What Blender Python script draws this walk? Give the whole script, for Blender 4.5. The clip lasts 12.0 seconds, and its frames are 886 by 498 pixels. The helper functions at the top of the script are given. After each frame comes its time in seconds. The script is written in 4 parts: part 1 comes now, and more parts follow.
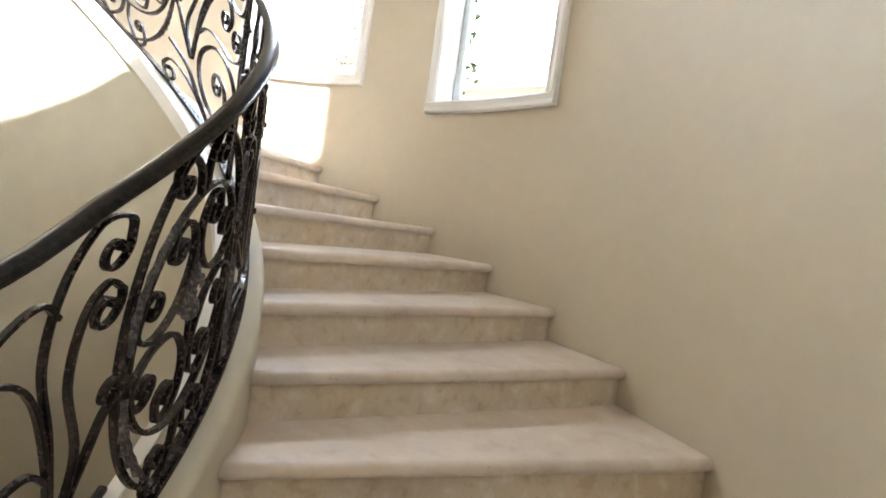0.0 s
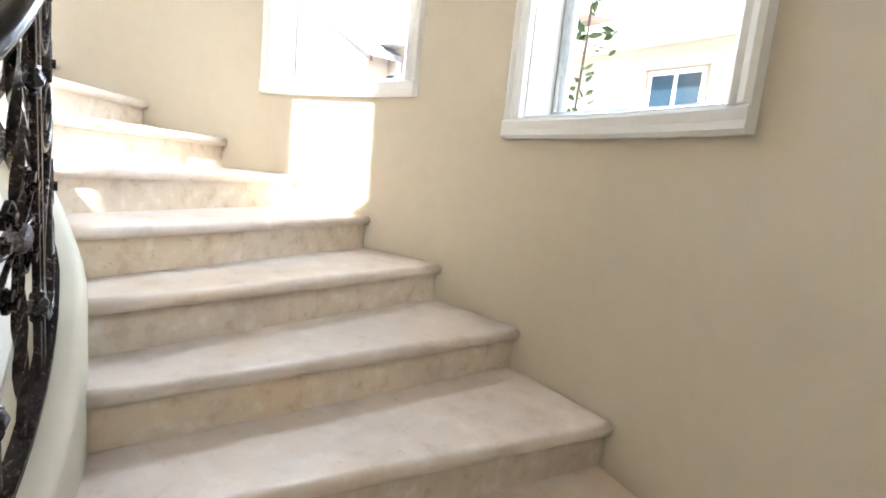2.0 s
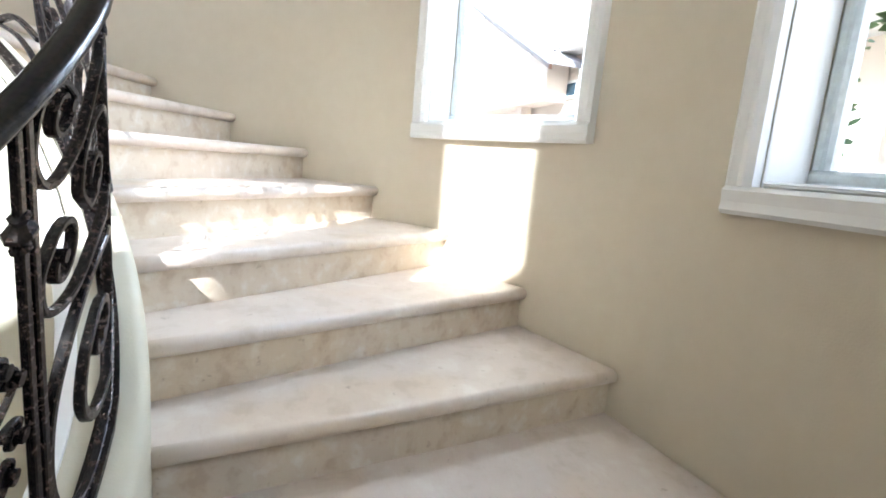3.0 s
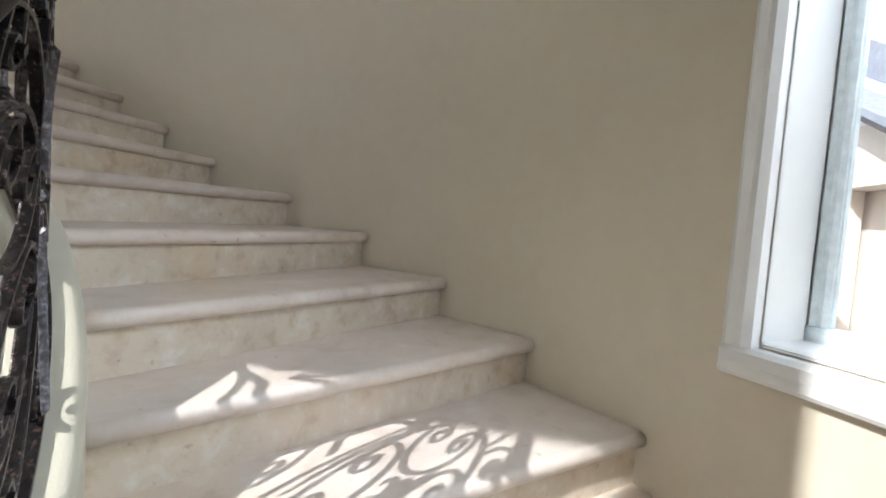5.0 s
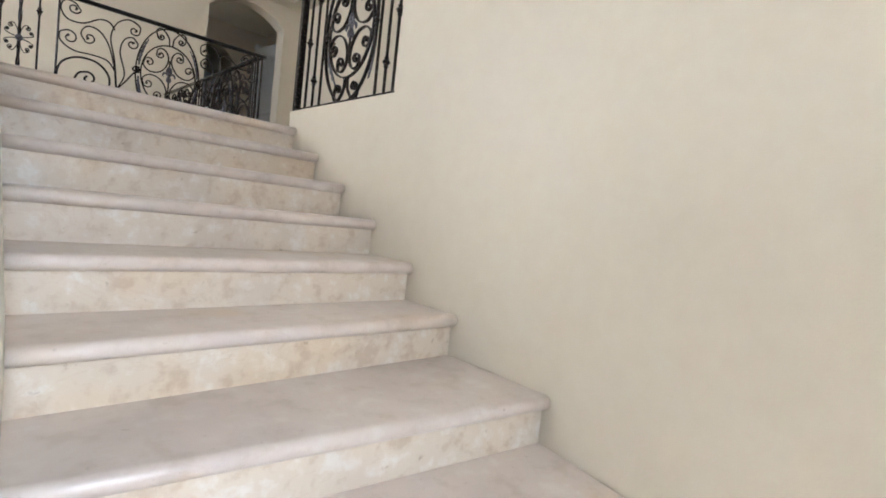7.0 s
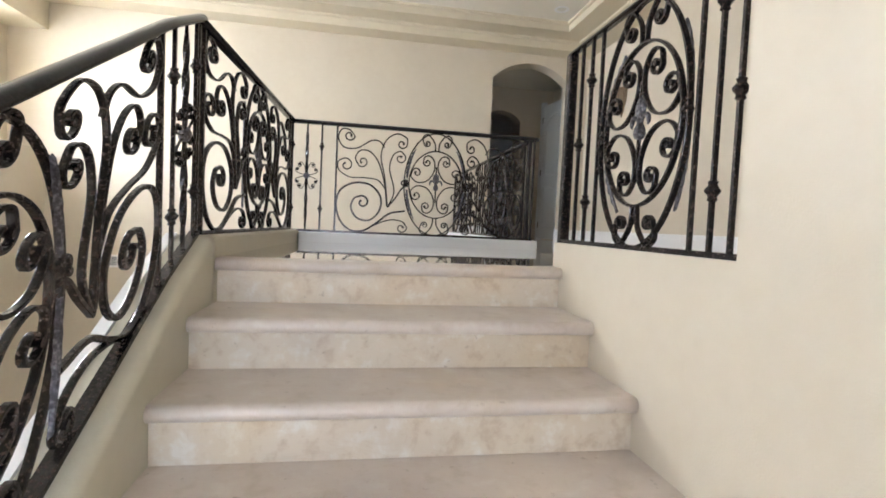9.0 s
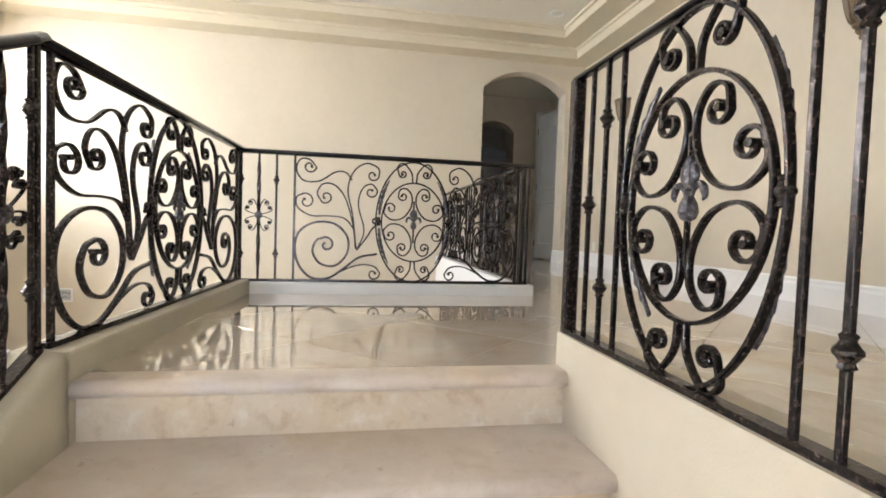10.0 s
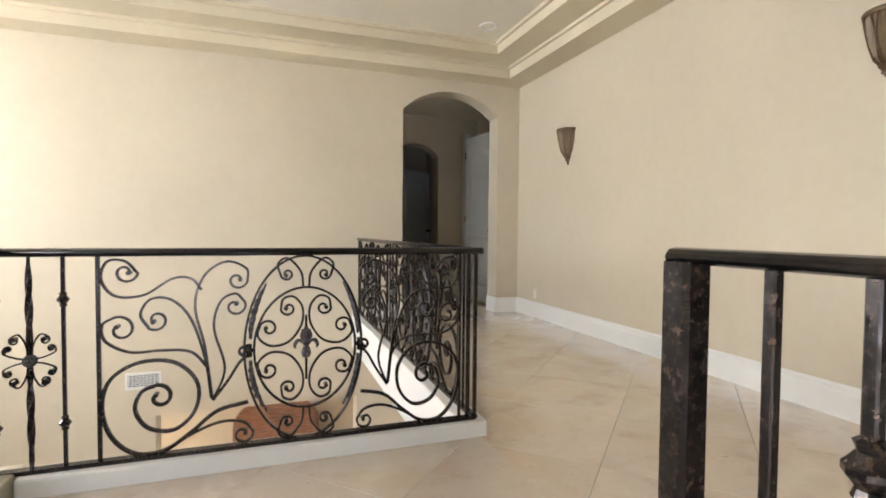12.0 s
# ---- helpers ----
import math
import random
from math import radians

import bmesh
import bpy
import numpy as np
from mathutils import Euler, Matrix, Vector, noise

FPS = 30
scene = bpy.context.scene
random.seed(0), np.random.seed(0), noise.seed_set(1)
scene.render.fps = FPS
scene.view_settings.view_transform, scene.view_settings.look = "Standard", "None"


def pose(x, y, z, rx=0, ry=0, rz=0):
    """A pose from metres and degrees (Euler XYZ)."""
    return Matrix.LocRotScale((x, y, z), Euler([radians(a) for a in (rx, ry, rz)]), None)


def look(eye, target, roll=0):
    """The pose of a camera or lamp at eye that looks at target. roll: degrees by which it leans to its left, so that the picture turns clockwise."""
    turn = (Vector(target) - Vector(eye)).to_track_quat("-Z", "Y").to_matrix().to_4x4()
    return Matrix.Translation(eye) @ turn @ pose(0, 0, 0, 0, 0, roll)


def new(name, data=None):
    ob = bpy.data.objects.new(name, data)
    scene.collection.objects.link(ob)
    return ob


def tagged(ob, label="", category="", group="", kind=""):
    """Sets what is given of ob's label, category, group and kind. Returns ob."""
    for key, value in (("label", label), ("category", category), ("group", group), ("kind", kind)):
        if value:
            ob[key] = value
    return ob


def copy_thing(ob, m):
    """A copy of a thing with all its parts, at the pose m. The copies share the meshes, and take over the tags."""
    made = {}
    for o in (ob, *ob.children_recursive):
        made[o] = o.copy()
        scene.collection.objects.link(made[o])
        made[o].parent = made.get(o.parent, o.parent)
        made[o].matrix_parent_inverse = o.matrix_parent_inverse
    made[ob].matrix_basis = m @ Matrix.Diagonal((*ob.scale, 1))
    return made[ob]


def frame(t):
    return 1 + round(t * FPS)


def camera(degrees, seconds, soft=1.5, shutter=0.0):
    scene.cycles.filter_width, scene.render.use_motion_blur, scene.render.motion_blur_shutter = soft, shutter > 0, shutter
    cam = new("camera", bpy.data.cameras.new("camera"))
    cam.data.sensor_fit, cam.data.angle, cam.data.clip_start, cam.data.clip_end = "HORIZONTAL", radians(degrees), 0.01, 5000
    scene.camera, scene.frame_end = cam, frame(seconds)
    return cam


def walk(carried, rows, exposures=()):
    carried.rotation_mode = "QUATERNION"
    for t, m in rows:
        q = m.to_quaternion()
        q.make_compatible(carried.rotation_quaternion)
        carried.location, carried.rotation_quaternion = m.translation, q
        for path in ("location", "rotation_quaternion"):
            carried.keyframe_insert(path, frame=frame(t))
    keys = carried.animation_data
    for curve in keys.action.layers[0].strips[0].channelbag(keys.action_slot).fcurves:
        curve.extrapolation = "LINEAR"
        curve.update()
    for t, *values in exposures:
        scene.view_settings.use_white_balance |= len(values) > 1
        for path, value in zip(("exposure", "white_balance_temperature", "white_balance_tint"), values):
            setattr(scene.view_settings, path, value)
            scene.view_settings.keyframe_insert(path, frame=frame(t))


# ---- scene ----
cam = camera(83.3, 12.0, soft=1.7)


PATH = [
    (0, (-1.974, -0.088, 0.869), (-0.852, -1.741, 0.796), 7.9),
    (0.5, (-1.771, -0.451, 0.999), (-0.69, -2.13, 0.874), 5.7),
    (1, (-1.692, -0.765, 1.16), (-0.557, -2.395, 0.921), 4.2),
    (1.5, (-1.56, -1.109, 1.319), (-0.187, -2.537, 1.039), 3.1),
    (2, (-1.348, -1.314, 1.477), (0.188, -2.562, 1.19), 5.7),
    (2.5, (-1.18, -1.533, 1.67), (0.584, -2.411, 1.326), 5.3),
    (2.7, (-1.062, -1.625, 1.699), (0.754, -2.377, 1.331), 4.8),
    (4.3, (-0.191, -1.675, 1.981), (1.788, -1.936, 1.848), 6.1),
    (4.5, (-0.072, -1.721, 2.04), (1.919, -1.838, 1.886), 5.6),
    (5, (0.24, -1.789, 2.196), (2.202, -1.422, 2.08), 4.3),
    (5.5, (0.51, -1.72, 2.33), (2.405, -1.097, 2.189), 7.1),
    (6, (0.781, -1.662, 2.47), (2.543, -0.729, 2.304), 7.8),
    (6.5, (1.08, -1.515, 2.656), (2.69, -0.337, 2.517), 7.5),
    (7, (1.351, -1.35, 2.83), (2.735, 0.089, 2.722), 6.2),
    (7.5, (1.545, -1.113, 3.003), (2.612, 0.575, 2.893), 4.3),
    (7.7, (1.603, -0.999, 3.077), (2.577, 0.743, 2.946), 4.2),
    (9.3, (2.039, -0.223, 3.582), (2.323, 1.756, 3.505), 2.0),
    (9.5, (2.092, -0.108, 3.645), (2.375, 1.87, 3.581), 1.6),
    (10, (2.158, 0.193, 3.771), (2.513, 2.16, 3.686), 1.9),
    (10.5, (2.196, 0.498, 3.886), (2.574, 2.46, 3.818), 2.7),
    (11, (2.24, 0.817, 4.024), (2.619, 2.779, 3.936), 1.1),
    (11.5, (2.289, 1.065, 4.166), (2.875, 2.974, 4.046), 3.0),
    (12, (2.396, 1.272, 4.298), (3.055, 3.159, 4.229), 0.5),
]
walk(cam, [(t, look(eye, target, roll)) for t, eye, target, roll in PATH],
     exposures=[(0, 2.25, 5900, 11), (1.5, 2.25, 5900, 11), (2.7, 1.8, 5500, 9), (4.5, 0.7, 5650, 9), (5.0, 0.46, 5750, 9), (5.5, 0.58, 5900, 10), (6.0, 1.15, 5900, 12), (6.5, 1.75, 5700, 12), (7.5, 1.92, 5500, 12),
                (9.5, 2.3, 5700, 12), (10.5, 2.38, 5950, 12), (12.0, 2.32, 6000, 12)])

# ---- plan ----
RISE = 0.175
R_OUT, R_IN = 2.87, 1.42          # stair-side faces of the outer wall and of the inner curb
STEP0, DSTEP = -140.75, 10.15      # angle of nosing i: STEP0 + DSTEP * i
FIRST, LAST = -3, 19
Y14, GO = 0.065, 0.318             # straight run: nosing i at Y14 + GO * (i - 14)
Z_LAND = LAST * RISE
Z_LOW = (FIRST - 1) * RISE
Z_CEIL = 6.05
X_RIGHT, Y_FAR, X_LEFT = 5.28, 6.75, -2.87
SUN_AZ, SUN_EL = -33.0, 34.0       # heading of the sun's rays in the plan, and its height

# ---- light ----
world = bpy.data.worlds.new("world")
scene.world = world
world.use_nodes = True
wn = world.node_tree
sky = wn.nodes.new("ShaderNodeTexSky")
sky.sky_type, sky.sun_disc = "NISHITA", False
sky.dust_density, sky.air_density = 5.0, 0.8
sky.sun_elevation, sky.sun_rotation = radians(SUN_EL), radians(90 - (SUN_AZ + 180))
wn.links.new(sky.outputs[0], wn.nodes["Background"].inputs[0])
wn.nodes["Background"].inputs[1].default_value = 0.15

sun_data = bpy.data.lights.new("sun", "SUN")
sun_data.energy, sun_data.angle, sun_data.color = 5.0, radians(0.5), (1.0, 0.95, 0.86)
sun = new("sun", sun_data)
rays = Vector((math.cos(radians(SUN_EL)) * math.cos(radians(SUN_AZ)), math.cos(radians(SUN_EL)) * math.sin(radians(SUN_AZ)), -math.sin(radians(SUN_EL))))
sun.rotation_euler = rays.to_track_quat("-Z", "Y").to_euler()


def window_light(name, at, towards, w, h, watts, color=(0.9, 0.95, 1.0)):
    d = bpy.data.lights.new(name, "AREA")
    d.shape, d.size, d.size_y, d.energy, d.color = "RECTANGLE", w, h, watts, color
    ob = new(name, d)
    ob.matrix_world = look(at, Vector(at) + Vector(towards))
    return ob


def polar(r, deg, z=0.0):
    return Vector((r * math.cos(radians(deg)), r * math.sin(radians(deg)), z))


W1A, W1B, W1Z = -104.7, -87.5, 1.74       # window openings: angles and sill height
W2A, W2B, W2Z = -73.1, -55.5, 1.93
WIN_H = 1.75
# tall windows of the foyer's side wall: (y from, y to, z from, z to)
SIDE_WINDOWS = [(-0.14, 0.56, 4.45, 5.85), (0.95, 2.0, 4.2, 5.45), (2.3, 2.95, 4.4, 5.42), (3.5, 5.75, 4.35, 5.62)]
for (y0, y1, z0, z1), glow in zip(SIDE_WINDOWS, (7.0, 2.5, 2.5, 17.0)):
    window_light("window_light", (X_LEFT - (0.3 if y0 < 3 else 0.02), (y0 + y1) / 2, (z0 + z1) / 2), (1, 0.35 if y0 < 3 else 0.1, -0.15), y1 - y0, z1 - z0, glow * (y1 - y0) * (z1 - z0), (0.97, 0.985, 1.0) if y0 < 3 else (1.0, 0.98, 0.94))
window_light("window_light", polar(R_OUT + 0.12, (W2A + W2B) / 2, W2Z + WIN_H - 0.14), -polar(1.0, (W2A + W2B) / 2, 0.25), 0.78, 0.2, 13.0, (0.84, 0.92, 1.0))

# ---- materials ----


def material(name):
    m = bpy.data.materials.new(name)
    m.use_nodes = True
    nt = m.node_tree
    return m, nt, nt.nodes["Principled BSDF"]


def node(nt, kind, **values):
    n = nt.nodes.new(kind)
    for k, v in values.items():
        n.inputs[k].default_value = v
    return n


def noise_tex(nt, scale, detail=4.0, rough=0.55, vec=None, stretch=None):
    n = node(nt, "ShaderNodeTexNoise", Scale=scale, Detail=detail, Roughness=rough)
    co = nt.nodes.new("ShaderNodeTexCoord")
    src = vec or co.outputs["Object"]
    if stretch:
        mp = node(nt, "ShaderNodeMapping", Scale=stretch)
        nt.links.new(src, mp.inputs[0])
        src = mp.outputs[0]
    nt.links.new(src, n.inputs["Vector"])
    return n


def ramp(nt, src, stops):
    r = nt.nodes.new("ShaderNodeValToRGB")
    els = r.color_ramp.elements
    els[0].position, els[0].color = stops[0][0], (*stops[0][1], 1)
    els[1].position, els[1].color = stops[-1][0], (*stops[-1][1], 1)
    for p, c in stops[1:-1]:
        e = els.new(p)
        e.color = (*c, 1)
    nt.links.new(src, r.inputs[0])
    return r


def mix(nt, kind, fac, a, b):
    n = nt.nodes.new("ShaderNodeMix")
    n.data_type, n.blend_type = "RGBA", kind
    for sock, v in ((n.inputs[0], fac), (n.inputs[6], a), (n.inputs[7], b)):
        if isinstance(v, (int, float)):
            sock.default_value = v
        elif isinstance(v, tuple):
            sock.default_value = (*v, 1)
        else:
            nt.links.new(v, sock)
    return n.outputs[2]


def bump(nt, src, strength, distance, shader):
    b = node(nt, "ShaderNodeBump", Strength=strength, Distance=distance)
    nt.links.new(src, b.inputs["Height"])
    nt.links.new(b.outputs[0], shader.inputs["Normal"])


def paint(name, color, rough=0.5, spread=0.05, peel=0.25):
    m, nt, sh = material(name)
    big = noise_tex(nt, 0.9, 5)
    lo, hi = tuple(c * (1 - spread) for c in color), tuple(min(1, c * (1 + spread)) for c in color)
    col = ramp(nt, big.outputs[0], [(0.3, lo), (0.7, hi)])
    mott = noise_tex(nt, 14, 3)
    nt.links.new(mix(nt, "OVERLAY", 0.06, col.outputs[0], mott.outputs[0]), sh.inputs["Base Color"])
    rr = ramp(nt, big.outputs[0], [(0.2, (rough - 0.06,) * 3), (0.8, (rough + 0.08,) * 3)])
    nt.links.new(rr.outputs[0], sh.inputs["Roughness"])
    sh.inputs["Specular IOR Level"].default_value = 0.35
    fine = noise_tex(nt, 160, 2)
    bump(nt, fine.outputs[0], peel, 0.0025, sh)
    return m


def stone(name, dark, mid, light, rough, vein, bump_d=0.0015, per_piece=0.12, scale=8.0):
    m, nt, sh = material(name)
    info = nt.nodes.new("ShaderNodeObjectInfo")
    co = nt.nodes.new("ShaderNodeTexCoord")
    add = nt.nodes.new("ShaderNodeVectorMath")
    add.operation = "MULTIPLY_ADD"
    add.inputs[1].default_value = (1, 1, 1)
    sc = nt.nodes.new("ShaderNodeVectorMath")
    sc.operation = "SCALE"
    sc.inputs[0].default_value = (9.0, 5.0, 7.0)
    nt.links.new(info.outputs["Random"], sc.inputs["Scale"])
    nt.links.new(co.outputs["Object"], add.inputs[0])
    nt.links.new(sc.outputs[0], add.inputs[2])
    vec = add.outputs[0]
    cloud = noise_tex(nt, scale, 6, 0.58, vec)
    cloud.inputs["Distortion"].default_value = 0.15
    col = ramp(nt, cloud.outputs[0], [(0.34, dark), (0.46, mid), (0.54, mid), (0.68, light)])
    veins = noise_tex(nt, 2.1, 6, 0.6, vec, (1.0, 2.4, 1.6))
    veins.inputs["Distortion"].default_value = 2.2
    vr = ramp(nt, veins.outputs[0], [(0.488, (1, 1, 1)), (0.5, vein), (0.512, (1, 1, 1))])
    c2 = mix(nt, "MULTIPLY", 0.2, col.outputs[0], vr.outputs[0])
    pits = noise_tex(nt, 30, 4, 0.6, vec)
    pr = ramp(nt, pits.outputs[0], [(0.27, (0.55, 0.48, 0.42)), (0.34, (1, 1, 1))])
    c3 = mix(nt, "MULTIPLY", 0.5, c2, pr.outputs[0])
    stain = noise_tex(nt, 1.7, 3, 0.5, vec)
    sr = ramp(nt, stain.outputs[0], [(0.34, (0.90, 0.89, 0.90)), (0.46, (1, 1, 1)), (0.56, (1, 1, 1)), (0.68, (1.0, 0.95, 0.86))])
    c3 = mix(nt, "MULTIPLY", 1.0, c3, sr.outputs[0])
    tone = ramp(nt, info.outputs["Random"], [(0.0, (1 - per_piece,) * 3), (1.0, (1.0, 1.0, 1.0))])
    nt.links.new(mix(nt, "MULTIPLY", 1.0, c3, tone.outputs[0]), sh.inputs["Base Color"])
    wear = noise_tex(nt, 5.5, 5, 0.6, vec)
    rr = ramp(nt, wear.outputs[0], [(0.3, (rough * 0.95,) * 3), (0.75, (min(1, rough * 1.3),) * 3)])
    nt.links.new(rr.outputs[0], sh.inputs["Roughness"])
    bump(nt, pits.outputs[0], 0.25, bump_d, sh)
    return m


def iron(name, base, rust, rough, relief=0.32):
    m, nt, sh = material(name)
    n = noise_tex(nt, 95, 4, 0.6)
    col = ramp(nt, n.outputs[0], [(0.40, base), (0.54, tuple(c * 1.8 for c in base)), (0.63, rust), (0.74, tuple(c * 1.5 for c in rust))])
    nt.links.new(col.outputs[0], sh.inputs["Base Color"])
    sh.inputs["Metallic"].default_value = 0.7
    rr = ramp(nt, n.outputs[0], [(0.3, (rough,) * 3), (0.75, (rough + (0.25 if rough > 0.25 else 0.08),) * 3)])
    nt.links.new(rr.outputs[0], sh.inputs["Roughness"])
    h = noise_tex(nt, 60, 3)
    bump(nt, h.outputs[0], relief, 0.003, sh)
    return m


def plain(name, color, rough=0.5, metal=0.0, grain=30.0, amount=0.12, stretch=None):
    m, nt, sh = material(name)
    n = noise_tex(nt, grain, 5, 0.6, None, stretch)
    col = ramp(nt, n.outputs[0], [(0.3, tuple(c * (1 - amount) for c in color)), (0.7, tuple(min(1, c * (1 + amount)) for c in color))])
    nt.links.new(col.outputs[0], sh.inputs["Base Color"])
    sh.inputs["Roughness"].default_value, sh.inputs["Metallic"].default_value = rough, metal
    bump(nt, n.outputs[0], 0.15, 0.002, sh)
    return m


def glass(name):
    m, nt, sh = material(name)
    sh.inputs["Base Color"].default_value = (0.93, 0.98, 0.98, 1)
    sh.inputs["Roughness"].default_value = 0.0
    sh.inputs["Transmission Weight"].default_value = 1.0
    sh.inputs["IOR"].default_value = 1.05
    return m


WALL = paint("wall_paint", (0.64, 0.568, 0.447), 0.40, 0.04)
CURB = paint("curb_paint", (0.58, 0.54, 0.43), 0.38, 0.05)
CEIL = paint("ceiling_paint", (0.80, 0.76, 0.66), 0.6, 0.03)
TRIM_BAND = paint("ceiling_band_paint", (0.68, 0.61, 0.465), 0.5, 0.03)
WHITE = paint("white_trim_paint", (0.83, 0.82, 0.80), 0.36, 0.02, 0.06)
TREAD = stone("travertine_tread", (0.69, 0.59, 0.50), (0.77, 0.67, 0.59), (0.83, 0.75, 0.67), 0.30, (0.80, 0.70, 0.60), scale=9.0)
RISER = stone("travertine_riser", (0.66, 0.54, 0.41), (0.77, 0.67, 0.54), (0.86, 0.80, 0.71), 0.34, (0.78, 0.66, 0.55), scale=14.0)
FLOOR = stone("marble_floor", (0.66, 0.54, 0.43), (0.74, 0.64, 0.535), (0.79, 0.705, 0.61), 0.035, (0.74, 0.6, 0.48), 0.0002, 0.1, 3.5)
FLOOR.node_tree.nodes["Principled BSDF"].inputs["Coat Weight"].default_value = 1.0
GROUT = plain("grout", (0.52, 0.43, 0.34), 0.8)
IRON = iron("wrought_iron", (0.024, 0.021, 0.021), (0.085, 0.058, 0.046), 0.22)
LEAF = iron("gilded_iron", (0.06, 0.055, 0.06), (0.20, 0.19, 0.20), 0.3)
RAIL = iron("handrail_iron", (0.015, 0.014, 0.015), (0.035, 0.028, 0.026), 0.17, 0.08)
GLASS = glass("window_glass")
SASH = plain("white_sash", (0.72, 0.78, 0.80), 0.35)
DOOR = paint("white_door_paint", (0.74, 0.75, 0.74), 0.35, 0.02, 0.05)
STUCCO = paint("stucco", (0.72, 0.64, 0.57), 0.85, 0.06, 0.6)
ROOF = plain("roof_tile", (0.32, 0.24, 0.20), 0.8, 0, 6)
GREY_ROOF = plain("grey_gable", (0.30, 0.31, 0.36), 0.8, 0, 6)
DARK = plain("dark_glass_and_shade", (0.035, 0.065, 0.095), 0.06)
BRONZE = plain("bronze_resin", (0.16, 0.105, 0.06), 0.5, 0.3, 40, 0.35)
AMBER = plain("frosted_amber_glass", (0.22, 0.16, 0.09), 0.45, 0, 20)
PLATE = plain("ivory_plate", (0.75, 0.72, 0.62), 0.4)
BRASS = plain("dark_brass", (0.12, 0.09, 0.06), 0.35, 0.8)
WOOD = plain("dark_walnut", (0.07, 0.035, 0.022), 0.4, 0, 8, 0.4, (1, 1, 8))
RED_BROWN = plain("brown_wood", (0.30, 0.15, 0.09), 0.45, 0, 8, 0.35, (1, 1, 8))
EARTH = plain("paving", (0.45, 0.40, 0.34), 0.85, 0, 3)
BARK = plain("bark", (0.12, 0.09, 0.06), 0.9)
GREEN = plain("foliage", (0.07, 0.12, 0.04), 0.6, 0, 12, 0.4)

# ---- mesh helpers ----


def mesh_of(bm, mat, name="mesh", smooth=False, recalc=True):
    if recalc:
        bmesh.ops.recalc_face_normals(bm, faces=bm.faces)
    me = bpy.data.meshes.new(name)
    bm.to_mesh(me)
    bm.free()
    me.materials.append(mat)
    if smooth:
        for p in me.polygons:
            p.use_smooth = True
    return me


def part(name, bm, mat, parent=None, label="", smooth=False, recalc=True):
    ob = new(name, mesh_of(bm, mat, name, smooth, recalc))
    if parent:
        ob.parent = parent
    return tagged(ob, label)


def empty(name, label, category, kind="", group="", at=(0, 0, 0)):
    ob = new(name)
    ob.empty_display_size = 0.05
    ob.location = at
    return tagged(ob, label, category, group, kind)


def box(bm, lo, hi, m=None, bevel=0.0):
    vs = [bm.verts.new((x, y, z)) for x in (lo[0], hi[0]) for y in (lo[1], hi[1]) for z in (lo[2], hi[2])]
    fs = [bm.faces.new([vs[i] for i in q]) for q in ((0, 1, 3, 2), (4, 6, 7, 5), (0, 4, 5, 1), (2, 3, 7, 6), (0, 2, 6, 4), (1, 5, 7, 3))]
    if bevel:
        bmesh.ops.recalc_face_normals(bm, faces=fs)
        out = bmesh.ops.bevel(bm, geom=list({e for f in fs for e in f.edges}), offset=bevel, segments=2, affect="EDGES", profile=0.6)
        vs = list({v for f in out["faces"] for v in f.verts} | {v for v in vs if v.is_valid})
    if m is not None:
        for v in vs:
            v.co = m @ v.co
    return bm


def boxed(lo, hi, bevel=0.0):
    return box(bmesh.new(), lo, hi, None, bevel)


def loft(bm, rings, close_ring=True, caps=True):
    """Skin rings of points, each of the same count."""
    rows = [[bm.verts.new(p) for p in r] for r in rings]
    n = len(rows[0])
    for a, b in zip(rows, rows[1:]):
        for i in range(n if close_ring else n - 1):
            j = (i + 1) % n
            bm.faces.new((a[i], a[j], b[j], b[i]))
    if caps and close_ring:
        bm.faces.new(rows[0][::-1])
        bm.faces.new(rows[-1])
    return bm


def lathe(bm, profile, m=None, n=16, a0=0.0, a1=360.0):
    full = abs(a1 - a0) >= 360
    k = n if full else n + 1
    rings = [[Vector((r * math.cos(radians(a0 + (a1 - a0) * i / n)), r * math.sin(radians(a0 + (a1 - a0) * i / n)), z)) for i in range(k)] for r, z in profile]
    if m is not None:
        rings = [[m @ p for p in r] for r in rings]
    return loft(bm, rings, full, full)


def grid_wall(name, us, zs, hole, at, thick, mat, label, parent=None):
    """A wall over the breaks us and zs; hole(u, z) is true where it is open; at(u, depth) gives the plan point."""
    bm = bmesh.new()
    solid = {}
    for i in range(len(us) - 1):
        for k in range(len(zs) - 1):
            solid[i, k] = not hole((us[i] + us[i + 1]) / 2, (zs[k] + zs[k + 1]) / 2)
    cache = {}

    def v(i, k, d):
        key = (i, k, d)
        if key not in cache:
            x, y = at(us[i], thick * d)
            cache[key] = bm.verts.new((x, y, zs[k]))
        return cache[key]
    for (i, k), s in solid.items():
        if not s:
            continue
        for d in (0, 1):
            quad = [v(i, k, d), v(i + 1, k, d), v(i + 1, k + 1, d), v(i, k + 1, d)]
            bm.faces.new(quad if d else quad[::-1])
        for (a, b), (di, dk) in ((((i, k), (i, k + 1)), (-1, 0)), (((i + 1, k), (i + 1, k + 1)), (1, 0)), (((i, k), (i + 1, k)), (0, -1)), (((i, k + 1), (i + 1, k + 1)), (0, 1))):
            if not solid.get((i + di, k + dk), False):
                bm.faces.new([v(*a, 0), v(*b, 0), v(*b, 1), v(*a, 1)])
    ob = part(name, bm, mat, parent, recalc=False)
    return tagged(ob, label, "wall", kind="structure")


